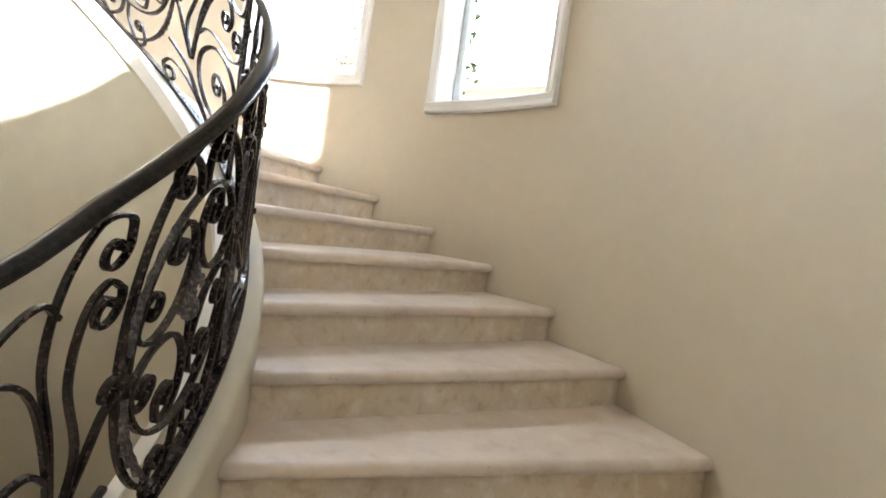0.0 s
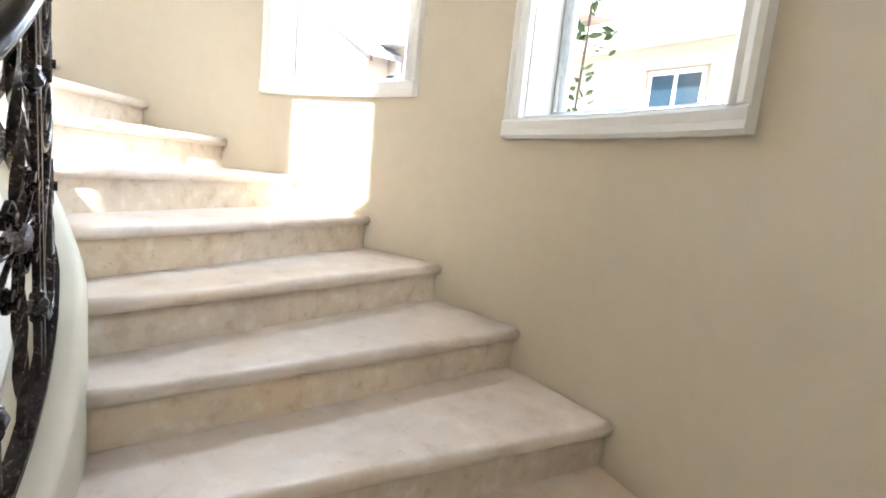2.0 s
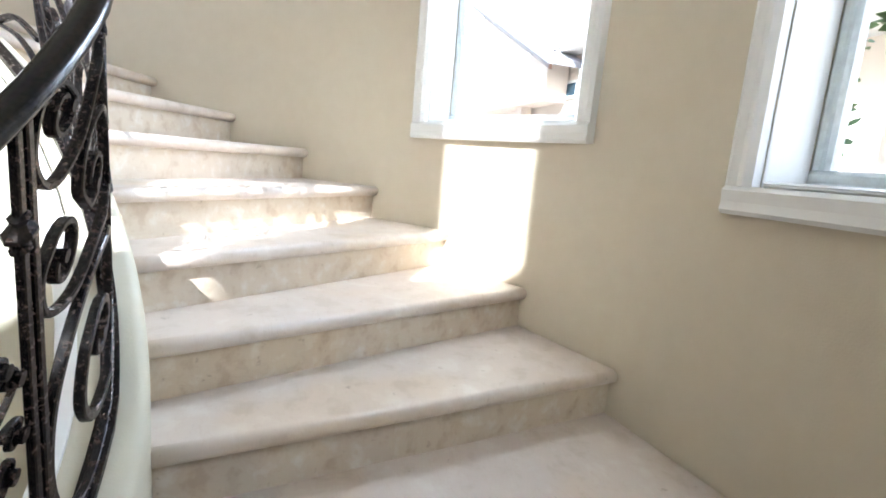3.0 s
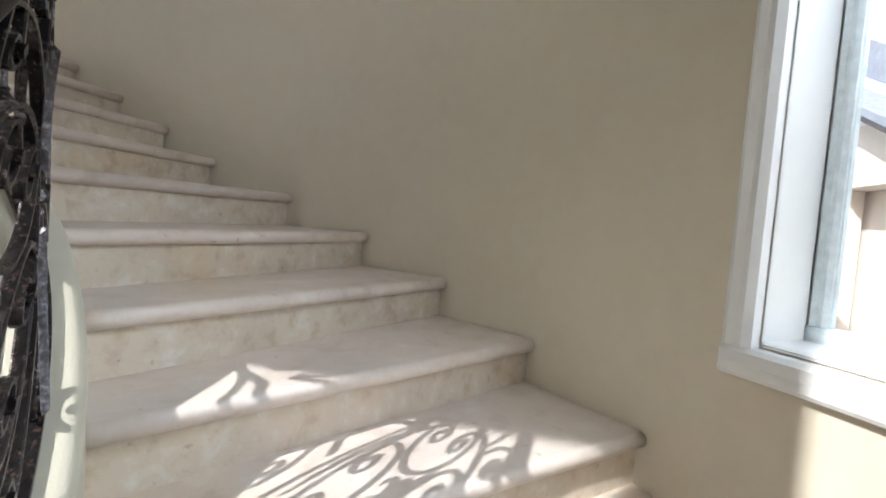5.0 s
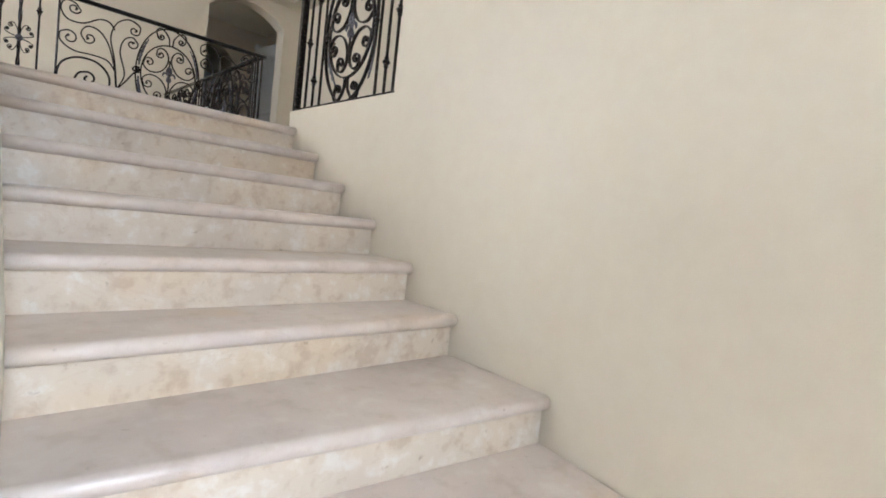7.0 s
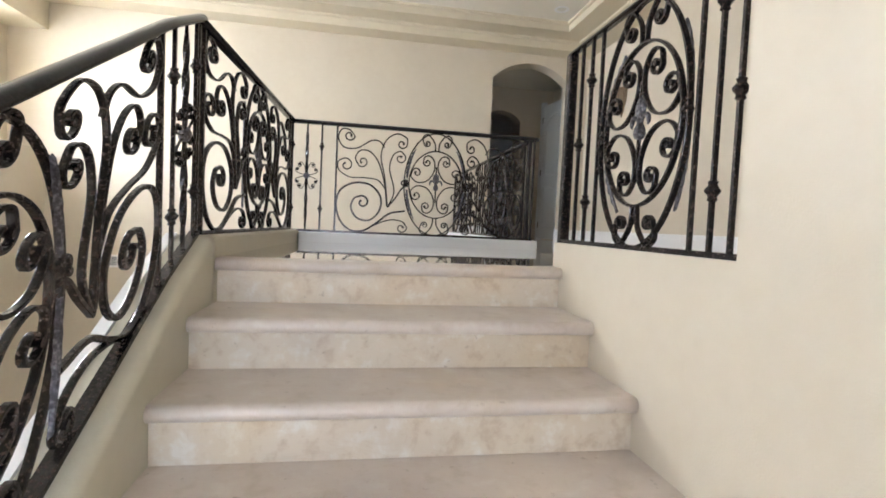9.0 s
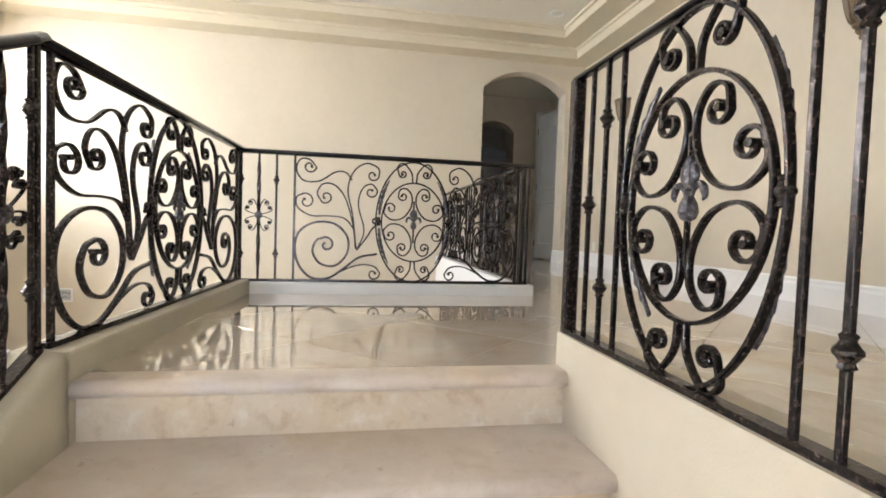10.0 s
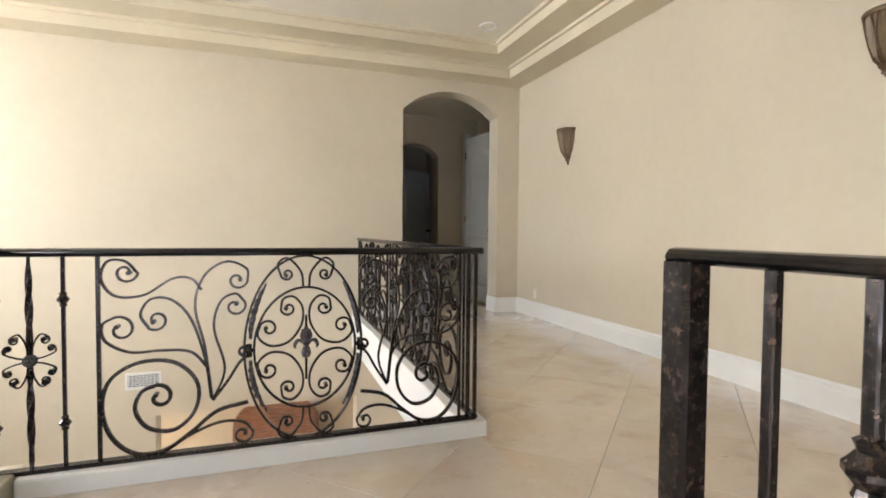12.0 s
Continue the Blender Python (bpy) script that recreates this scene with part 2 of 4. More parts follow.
def breaks(lo, hi, step, *extra):
    n = max(1, math.ceil((hi - lo) / step))
    vals = sorted({round(lo + (hi - lo) * i / n, 5) for i in range(n + 1)} | {e for e in extra if lo <= e <= hi})
    out = [vals[0]]
    for x in vals[1:]:
        if x - out[-1] > 1e-4:
            out.append(x)
    return out


# ---- structure ----
Z_BASE = Z_LOW - 0.2
us = breaks(-172.0, 0.0, 1.0, W1A, W1B, W2A, W2B) + [0.66]
zs = [Z_BASE, W1Z, W2Z, W1Z + WIN_H, W2Z + WIN_H, 6.5]


X_W = 2.84                         # face of the straight wall beside the upper steps


def wall_r(u):
    return R_OUT - (R_OUT - X_W) * max(0.0, min(1.0, (u + 24) / 24))


def in_window(u, z):
    return (W1A < u < W1B and W1Z < z < W1Z + WIN_H) or (W2A < u < W2B and W2Z < z < W2Z + WIN_H)


outer_wall = grid_wall("wall_outer", us, zs, in_window, lambda u, d: polar(wall_r(u) + d, u)[:2] if u <= 0 else (X_W + d, u), 0.24, WALL, "tall curved beige painted wall of the stairwell")
Y_CUT, Y_KNEE = 0.66, 1.76
Z_CAP = Z_LAND + 0.11
tagged(part("wall_knee", boxed((X_W, Y_CUT, Z_BASE), (X_W + 0.14, Y_KNEE, Z_CAP)), WALL), "low beige wall carrying a wrought iron panel", "wall", kind="structure")

# far wall with the arched opening to the corridor
ARCH_L, ARCH_R, ARCH_SPRING, ARCH_TOP = 3.82, 4.995, 5.675, 5.92
WALL_T = 0.25


def arch_z(x, l=ARCH_L, r=ARCH_R, spring=ARCH_SPRING, top=ARCH_TOP):
    h, w = top - spring, (r - l) / 2
    rad = (h * h + w * w) / (2 * h)
    return top - rad + math.sqrt(max(0.0, rad * rad - (x - (l + r) / 2) ** 2))


def arched_wall(name, x0, x1, l, r, spring, top, y, thick, z0, z_floor, z1, mat, label):
    bm = bmesh.new()
    xs = [l + (r - l) * i / 24 for i in range(25)]

    def slab(pts):
        f = [bm.verts.new((x, y, z)) for x, z in pts]
        b = [bm.verts.new((x, y + thick, z)) for x, z in pts]
        bm.faces.new(f)
        bm.faces.new(b[::-1])
        for i in range(len(pts)):
            j = (i + 1) % len(pts)
            bm.faces.new((f[i], b[i], b[j], f[j]))
    slab([(x0, z0), (l, z0), (l, spring), (l, z1), (x0, z1)])
    slab([(r, z0), (x1, z0), (x1, z1), (r, z1), (r, spring)])
    if z0 < z_floor:
        slab([(l, z0), (r, z0), (r, z_floor), (l, z_floor)])
    slab([(x, arch_z(x, l, r, spring, top)) for x in xs] + [(r, z1), (l, z1)])
    bmesh.ops.remove_doubles(bm, verts=bm.verts, dist=1e-5)
    return tagged(part(name, bm, mat), label, "wall", kind="structure")


X_NOOK = X_LEFT - 0.24
LOW_L, LOW_R, Z_LOWTOP = 1.34, 3.31, 2.47
arched_wall("wall_far", X_NOOK, X_RIGHT + 1.1, ARCH_L, ARCH_R, ARCH_SPRING, ARCH_TOP, Y_FAR, WALL_T, Z_LOWTOP, Z_LAND - 0.02, 6.5, WALL, "beige foyer wall with an arched opening to a corridor")
for nm, a, b in (("wall_far_low_1", X_NOOK, LOW_L), ("wall_far_low_2", LOW_R, X_RIGHT + 0.2)):
    tagged(part(nm, boxed((a, Y_FAR, Z_BASE), (b, Y_FAR + WALL_T, Z_LOWTOP)), WALL), "beige foyer wall beside a wide lower opening", "wall", kind="structure")
tagged(part("wall_low_room", boxed((X_NOOK, 9.3, Z_BASE), (X_RIGHT + 0.2, 9.5, 2.9)), WALL), "beige wall of the room beyond the foyer", "wall", kind="structure")
tagged(part("ceiling_low_room", boxed((X_NOOK + 0.2, Y_FAR + WALL_T, Z_LOWTOP + 0.01), (X_RIGHT + 0.2, 9.3, Z_LOWTOP + 0.13)), CEIL), "plain ceiling of the room beyond", "ceiling", kind="structure")
tagged(part("wall_low_room_side", boxed((X_RIGHT, Y_FAR + WALL_T, Z_BASE), (X_RIGHT + 0.2, 9.3, Z_LOWTOP)), WALL), "plain beige side wall of the room beyond", "wall", kind="structure")
tagged(part("wall_right_low", boxed((X_RIGHT, -1.5, Z_BASE), (X_RIGHT + 0.2, Y_FAR, Z_LAND - 0.3)), WALL), "plain beige wall below the upper hall", "wall", kind="structure")
tagged(part("wall_right", boxed((X_RIGHT, -1.5, Z_LAND - 0.3), (X_RIGHT + 0.2, Y_FAR, 6.5)), WALL), "long beige upper hall wall with two sconces", "wall", kind="structure")
tagged(part("wall_hall_end", boxed((2.95, -1.5, Z_LAND - 0.3), (X_RIGHT, -1.3, 6.5)), WALL), "plain beige wall closing the upper hall", "wall", kind="structure")
tagged(part("wall_hall_inner", boxed((2.95, -1.3, Z_LAND - 0.3), (3.05, 0.0, 6.5)), WALL), "plain beige wall behind the stairwell", "wall", kind="structure")

ys = breaks(-0.41, Y_FAR + WALL_T, 3.0, *[v for w in SIDE_WINDOWS for v in w[:2]])
zs = breaks(Z_BASE, 6.5, 9.0, *[v for w in SIDE_WINDOWS for v in w[2:]])
grid_wall("wall_left", ys, zs, lambda u, z: any(a < u < b and c < z < e for a, b, c, e in SIDE_WINDOWS), lambda u, d: (X_LEFT - d, u), 0.24, WALL, "tall beige foyer wall with high windows")
# the foyer's thick side wall: a deep ledge below a recessed window, under a dropped beam
X_LEDGE, Z_LEDGE, Z_BEAM, X_RECESS = -1.97, 4.22, 5.71, -2.40
Y_THICK = 3.05
tagged(part("wall_ledge", boxed((X_LEFT, Y_THICK, Z_BASE), (X_LEDGE, Y_FAR, Z_LEDGE), 0.006), WALL), "thick beige foyer wall ending in a plaster ledge", "wall", kind="structure")
tagged(part("beam", boxed((X_LEFT, Y_THICK, Z_BEAM), (X_LEDGE + 0.03, Y_FAR, Z_CEIL + 0.02), 0.004), TRIM_BAND), "dropped beige beam along the foyer wall", "beam", kind="structure")
RW = SIDE_WINDOWS[3]
grid_wall("wall_recess", breaks(Y_THICK, Y_FAR, 9, RW[0], RW[1]), breaks(Z_LEDGE, Z_BEAM, 9, RW[2], RW[3]), lambda u, z: RW[0] < u < RW[1] and RW[2] < z < RW[3], lambda u, d: (X_RECESS - d, u), X_RECESS - X_LEFT - 0.004, WALL, "beige wall above a ledge, round a high window")
tagged(part("wall_back", boxed((X_LEFT - 0.24, -3.2, Z_BASE), (X_LEFT, -0.41, 6.5)), WALL), "plain wall closing the stairwell", "wall", kind="structure")

# ground floor and ground outside
tagged(part("floor_low", boxed((X_LEFT, -3.1, Z_LOW - 0.2), (5.5, 9.3, Z_LOW)), FLOOR), "polished beige stone ground floor", "floor", kind="structure")

# ceiling with its stepped tray, in one mesh
bm = bmesh.new()
cx0, cx1, cy0, cy1 = X_LEFT - 0.24, X_RIGHT + 0.2, -3.2, 8.64


def ring(bm, outer, inner, z, z2):
    """A flat frame between two rectangles at z, with an upstand to z2 at its inner edge."""
    o = [bm.verts.new((x, y, z)) for x, y in ((outer[0], outer[2]), (outer[1], outer[2]), (outer[1], outer[3]), (outer[0], outer[3]))]
    a = [bm.verts.new((x, y, z)) for x, y in ((inner[0], inner[2]), (inner[1], inner[2]), (inner[1], inner[3]), (inner[0], inner[3]))]
    b = [bm.verts.new((v.co.x, v.co.y, z2)) for v in a]
    for i in range(4):
        j = (i + 1) % 4
        bm.faces.new((o[i], o[j], a[j], a[i]))
        bm.faces.new((a[i], a[j], b[j], b[i]))


T1, T2 = (-2.2, 4.995, -1.0, 6.45), (-1.85, 4.685, -0.65, 6.13)
ring(bm, (cx0, cx1, cy0, cy1), T1, Z_CEIL, Z_CEIL + 0.13)
ring(bm, T1, T2, Z_CEIL + 0.13, Z_CEIL + 0.25)
ob = tagged(part("ceiling_tray", bm, TRIM_BAND), "stepped beige tray border of the ceiling", "ceiling", kind="structure")
for i, (t, z, w, h) in enumerate(((T1, Z_CEIL + 0.10, 0.03, 0.03), (T2, Z_CEIL + 0.22, 0.035, 0.035))):
    bm = bmesh.new()
    for lo, hi in (((t[0], t[2]), (t[1], t[2] + w)), ((t[0], t[3] - w), (t[1], t[3])), ((t[0], t[2] + w), (t[0] + w, t[3] - w)), ((t[1] - w, t[2] + w), (t[1], t[3] - w))):
        box(bm, (*lo, z), (*hi, z + h))
    tagged(part("ceiling_trim", bm, TRIM_BAND), "thin moulding along the tray ceiling", "trim", kind="structure")
tagged(part("ceiling", boxed((cx0, cy0, Z_CEIL + 0.25), (cx1, cy1, Z_CEIL + 0.45)), CEIL), "pale flat plaster ceiling", "ceiling", kind="structure")

# ---- staircase ----


# where the nosing line meets the inner curb: angle, step
INNER_A = (-172, -144, -127, -99, -90, -57, -30, 0)
INNER_I = (-2.1, 0.1, 1.6, 4.0, 4.8, 8.6, 11.4, 13.8)


def r_in(a):
    """Radius of the inner curb's stair-side face: the flight widens towards its foot."""
    return R_IN - 0.24 * max(0.0, min(1.2, (-80 - a) / 60))


def nosing(i, u, back=0.0):
    """Plan point on the front line of step i; u: 0 at the inner curb, 1 at the outer wall; back: metres towards the next step."""
    if i >= 14:
        return Vector((R_IN + (X_W - R_IN) * u, Y14 + GO * (i - 14) + back, 0))
    out, inn = STEP0 + DSTEP * i, float(np.interp(i, INNER_I, INNER_A))
    r0 = r_in(inn)
    p = polar(r0, inn).lerp(polar(wall_r(out), out), u)
    t = Vector((-p.y, p.x, 0)).normalized()
    return p + t * back


NOSE, THICK = 0.035, 0.05
staircase = empty("staircase", "curved travertine staircase with bullnosed treads rising along a wall", "staircase", "structure", at=(0, 0, 0))
for i in range(FIRST, LAST + 1):
    z = RISE * i
    bm = bmesh.new()
    rings = []
    for j in range(15):
        u = j / 14
        f = nosing(i, u)
        if i < LAST:
            b = nosing(i + 1, u, NOSE + 0.02)
        else:
            b = f + Vector((0, 0.10, 0))
        d = (b - f).normalized()
        rr = THICK / 2
        wob = 0.0016 * noise.noise(Vector((u * 9, i * 3.1, 0)))
        pts = [b + Vector((0, 0, z))]
        for k in range(9):
            a = math.pi * (0.5 + k / 8)
            pts.append(f + d * (rr + rr * math.cos(a) + wob) + Vector((0, 0, z - rr + rr * math.sin(a))))
        pts.append(b + Vector((0, 0, z - THICK)))
        rings.append(pts)
    loft(bm, rings)
    tread = part("tread", bm, TREAD, staircase)
    for p in tread.data.polygons:
        p.use_smooth = p.area < 0.004 and abs(p.normal.z) < 0.99
    bm = bmesh.new()
    rings = []
    for j in range(15):
        u = j / 14
        f, b = nosing(i, u, NOSE), nosing(i, u, NOSE + 0.02)
        lo, hi = z - RISE, z - THICK
        if i == FIRST:
            lo = Z_LOW
        rings.append([f + Vector((0, 0, lo)), f + Vector((0, 0, hi)), b + Vector((0, 0, hi)), b + Vector((0, 0, lo))])
    loft(bm, rings)
    part("riser", bm, RISER, staircase)


def pitch_line(s):
    """Inner line of the stair: s metres along it from the landing's edge, downwards. Gives radius direction, plan point and nosing height."""
    straight = (Y14 + GO * 5) - 0.0
    if s <= straight:
        y = Y14 + GO * 5 - s
        return Vector((1, 0, 0)), (lambda r: Vector((r, y, 0))), RISE * (14 + (y - Y14) / GO)
    a = -math.degrees((s - straight) / RAIL_R)
    d = polar(1, a)
    return d, (lambda r: polar(r - R_IN + r_in(a), a)), RISE * sum(float(np.interp(a + e, INNER_A, INNER_I)) for e in (-12, -6, 0, 6, 12)) / 5


RAIL_R = R_IN - 0.075
S_LEN = (Y14 + GO * 5) + math.radians(172) * RAIL_R
# the curb that closes the steps on the inner side, with the drum below it
bm = bmesh.new()
rings = []
n = 120
for j in range(n + 1):
    s = S_LEN * j / n
    d, at, z = pitch_line(s)
    ri, ro = R_IN - 0.15, R_IN
    zt = max(Z_LOW + 0.1, z + 0.115)
    if s < 0.30:
        zt = z + 0.115 - 0.03 * (1 - s / 0.30)
    pts = [at(ro) + Vector((0, 0, Z_BASE))]
    for k in range(7):
        a = math.pi * k / 12
        pts.append(at(ro - 0.03 + 0.03 * math.cos(a)) + Vector((0, 0, zt - 0.03 + 0.03 * math.sin(a))))
    for k in range(7):
        a = math.pi * (6 + k) / 12
        pts.append(at(ri + 0.03 + 0.03 * math.cos(a)) + Vector((0, 0, zt - 0.03 + 0.03 * math.sin(a))))
    pts.append(at(ri) + Vector((0, 0, Z_BASE)))
    rings.append(pts)
loft(bm, rings)
ob = tagged(part("wall_inner_curb", bm, CURB), "curved painted stair curb on the inner drum wall", "stair curb", kind="structure")
for p in ob.data.polygons:
    p.use_smooth = abs(p.normal.z) < 0.95

# ---- landing ----
LX = R_IN - 0.15
Y_EDGE = Y14 + GO * 5
CURB_Z = Z_LAND + 0.085
Y_RAIL, X_RAIL = 3.47, 3.33


def floor_slab(name, lo, hi):
    return tagged(part(name, boxed((*lo, Z_LAND - 0.30), (*hi, Z_LAND - 0.016)), GROUT), "upper floor slab under stone tiles", "floor", kind="structure")


AREAS = [((R_IN, Y_EDGE + 0.10), (X_RAIL + 0.02, Y_RAIL - 0.05)), ((X_RAIL + 0.02, -1.3), (X_RIGHT, Y_FAR)), ((X_W + 0.14, -1.3), (X_RAIL + 0.02, Y_EDGE + 0.10)), ((ARCH_L + 0.01, Y_FAR), (ARCH_R - 0.01, 10.6))]
slab_names = ["floor_landing", "floor_hall", "floor_hall_strip", "floor_corridor"]
slabs = [floor_slab(nm, *a) for nm, a in zip(slab_names, AREAS)]


def straight_curb(name, lo, hi, z0, z1, mat, label):
    return tagged(part(name, boxed((*lo, z0), (*hi, z1), 0.012), mat), label, "curb", kind="structure")


X_TURN = 1.455                      # railing line at the landing's far corner
bm = boxed((0, Y_EDGE + 0.01, Z_LAND - 0.30), (0.15, Y_RAIL + 0.07, CURB_Z), 0.012)
for v in bm.verts:
    v.co.x += LX + (X_TURN + 0.07 - R_IN) * (v.co.y - Y_EDGE) / (Y_RAIL - Y_EDGE)
tagged(part("curb_landing_side", bm, CURB), "low painted curb under the landing railing", "curb", kind="structure")
straight_curb("curb_landing_far", (X_TURN + 0.075, Y_RAIL - 0.05), (X_RAIL + 0.05, Y_RAIL + 0.07), Z_LAND - 0.30, CURB_Z - 0.012, WHITE, "low white curb under the landing railing")
straight_curb("curb_gallery", (X_RAIL - 0.08, Y_RAIL + 0.07), (X_RAIL + 0.05, Y_FAR), Z_LAND - 0.30, CURB_Z - 0.012, WHITE, "low white curb under the gallery railing")

# baseboards
bb = empty("baseboard", "tall white moulded baseboard along the hall walls", "baseboard", "structure")


def baseboard(x0, y0, x1, y1, inward):
    d = Vector((x1 - x0, y1 - y0, 0))
    nrm = Vector(inward).to_3d()
    prof = [(0, 0), (0.018, 0), (0.018, 0.13), (0.012, 0.15), (0.012, 0.165), (0.004, 0.18), (0, 0.18)]
    bm = bmesh.new()
    loft(bm, [[Vector((x, y, Z_LAND)) + nrm * a + Vector((0, 0, h)) for a, h in prof] for x, y in ((x0, y0), (x1, y1))])
    part("board", bm, WHITE, bb)


baseboard(X_RIGHT, -1.3, X_RIGHT, Y_FAR, (-1, 0))
baseboard(ARCH_R, Y_FAR, X_RIGHT - 0.02, Y_FAR, (0, -1))
baseboard(X_RAIL + 0.06, Y_FAR, ARCH_L, Y_FAR, (0, -1))
baseboard(ARCH_R, Y_FAR, ARCH_R, Y_FAR + WALL_T, (-1, 0))

# ---- railings ----


def catmull(pts, per=7):
    p = [Vector((*q, 0)) for q in pts]
    p = [p[0] * 2 - p[1]] + p + [p[-1] * 2 - p[-2]]
    out = []
    for i in range(1, len(p) - 2):
        for k in range(per):
            t = k / per
            a, b, c, d = p[i - 1], p[i], p[i + 1], p[i + 2]
            out.append(0.5 * ((2 * b) + (c - a) * t + (2 * a - 5 * b + 4 * c - d) * t * t + (3 * b - a - 3 * c + d) * t ** 3))
    out.append(p[-2])
    return [(q.x, q.y) for q in out]


def curl(centre, start, turns, tight=0.3):
    """A spiral from start inwards round centre; turns > 0 runs counter-clockwise."""
    dx, dy = start[0] - centre[0], start[1] - centre[1]
    r0, a0 = math.hypot(dx, dy), math.atan2(dy, dx)
    n = max(8, int(abs(turns) * 18))
    return [(centre[0] + r0 * (1 - (1 - tight) * k / n) * math.cos(a0 + 2 * math.pi * turns * k / n), centre[1] + r0 * (1 - (1 - tight) * k / n) * math.sin(a0 + 2 * math.pi * turns * k / n)) for k in range(1, n + 1)]


def arc(cx, cy, rx, ry, a0, a1, n=28):
    return [(cx + rx * math.cos(radians(a0 + (a1 - a0) * k / n)), cy + ry * math.sin(radians(a0 + (a1 - a0) * k / n))) for k in range(n + 1)]


def ribbon(path, warp, w=0.0092, d=0.018, bm=None, closed=False, knob=True):
    """A forged flat bar along a path of (along, up) points, laid into space by warp(along, up, off)."""
    bm = bm or bmesh.new()
    rings = []
    n = len(path)
    for i, (x, y) in enumerate(path):
        a, b = path[max(0, i - 1)], path[min(n - 1, i + 1)]
        if closed:
            a, b = path[(i - 1) % n], path[(i + 1) % n]
        tx, ty = b[0] - a[0], b[1] - a[1]
        L = math.hypot(tx, ty) or 1
        nx, ny = -ty / L, tx / L
        h = w / 2
        c = 0.3
        pts = []
        for sx, sy in ((-h, -d / 2 * (1 - c)), (-h, d / 2 * (1 - c)), (-h * (1 - c), d / 2), (h * (1 - c), d / 2), (h, d / 2 * (1 - c)), (h, -d / 2 * (1 - c)), (h * (1 - c), -d / 2), (-h * (1 - c), -d / 2)):
            pts.append(warp(x + nx * sx, y + ny * sx, sy))
        rings.append(pts)
    if closed:
        rings.append(rings[0])
    loft(bm, rings, True, not closed)
    return bm


def scroll(warp, pts, c0=None, t0=0.0, c1=None, t1=0.0, parent=None, w=0.0092, d=0.018):
    path = catmull(pts)
    if c0:
        path = curl(c0, pts[0], t0)[::-1] + path
    if c1:
        path = path + curl(c1, pts[-1], t1)
    bm = ribbon(path, warp, w, d)
    for on, q in ((c0, path[0]), (c1, path[-1])):
        if on:
            disc = [(q[0] + 0.009 * math.cos(a), q[1] + 0.009 * math.sin(a)) for a in (2 * math.pi * k / 10 for k in range(10))]
            loft(bm, [[warp(x, y, -0.016) for x, y in disc], [warp(x, y, 0.016) for x, y in disc]])
    return part("scroll", bm, IRON, parent, smooth=False)


def mirrored(pts, width):
    return [(width - x, y) for x, y in pts]


def collar(warp, x, y, parent, r=0.021):
    prof = [(0.009, -0.028), (0.014, -0.024), (0.011, -0.016), (r * 0.75, -0.009), (r, -0.003), (r, 0.003), (r * 0.75, 0.009), (0.011, 0.016), (0.014, 0.024), (0.009, 0.028)]
    bm = bmesh.new()
    loft(bm, [[warp(x + rr * math.cos(a), y + z, rr * math.sin(a)) for a in (2 * math.pi * (k + 0.5) / 8 for k in range(8))] for rr, z in prof])
    return part("collar", bm, IRON, parent)


def bar(warp, x, y0, y1, parent, w=0.0135, d=0.0135, name="baluster"):
    return part(name, ribbon([(x, y0 + (y1 - y0) * k / 6) for k in range(7)], warp, w, d), IRON, parent)


def taper_bar(warp, x, y0, y1, parent):
    bm = bmesh.new()
    rings = []
    for k in range(25):
        t = k / 24
        r = 0.006 + 0.0075 * abs(math.sin(math.pi * 2 * t)) ** 0.7
        tw = 3.5 * t * math.pi
        rings.append([warp(x + r * math.cos(a + tw), y0 + (y1 - y0) * t, r * math.sin(a + tw)) for a in (math.pi / 2 * q for q in range(4))])
    loft(bm, rings)
    return part("twisted_bar", bm, IRON, parent)


def leaf(warp, x, y, L, lean, parent, name="leaf", wide=0.026, off=0.012):
    """An acanthus leaf rising from (x, y), curling outwards at its tip, with toothed edges."""
    bm = bmesh.new()
    rows = []
    for k in range(13):
        t = k / 12
        cx, cy = x + lean * (t ** 2) * L, y + L * t
        half = wide * (math.sin(math.pi * min(1, t * 0.85 + 0.12)) ** 0.8) * (1 - 0.42 * (k % 2)) * 0.5 + 0.002
        z = off + 0.02 * t * t
        rows.append([warp(cx - half, cy + (0.008 if k % 2 == 0 else 0), z - 0.004), warp(cx - half * 0.5, cy, z + 0.005), warp(cx, cy, z), warp(cx + half * 0.5, cy, z + 0.005), warp(cx + half, cy + (0.008 if k % 2 == 0 else 0), z - 0.004), warp(cx, cy, z - 0.007)])
    loft(bm, rows)
    return part(name, bm, LEAF, parent)


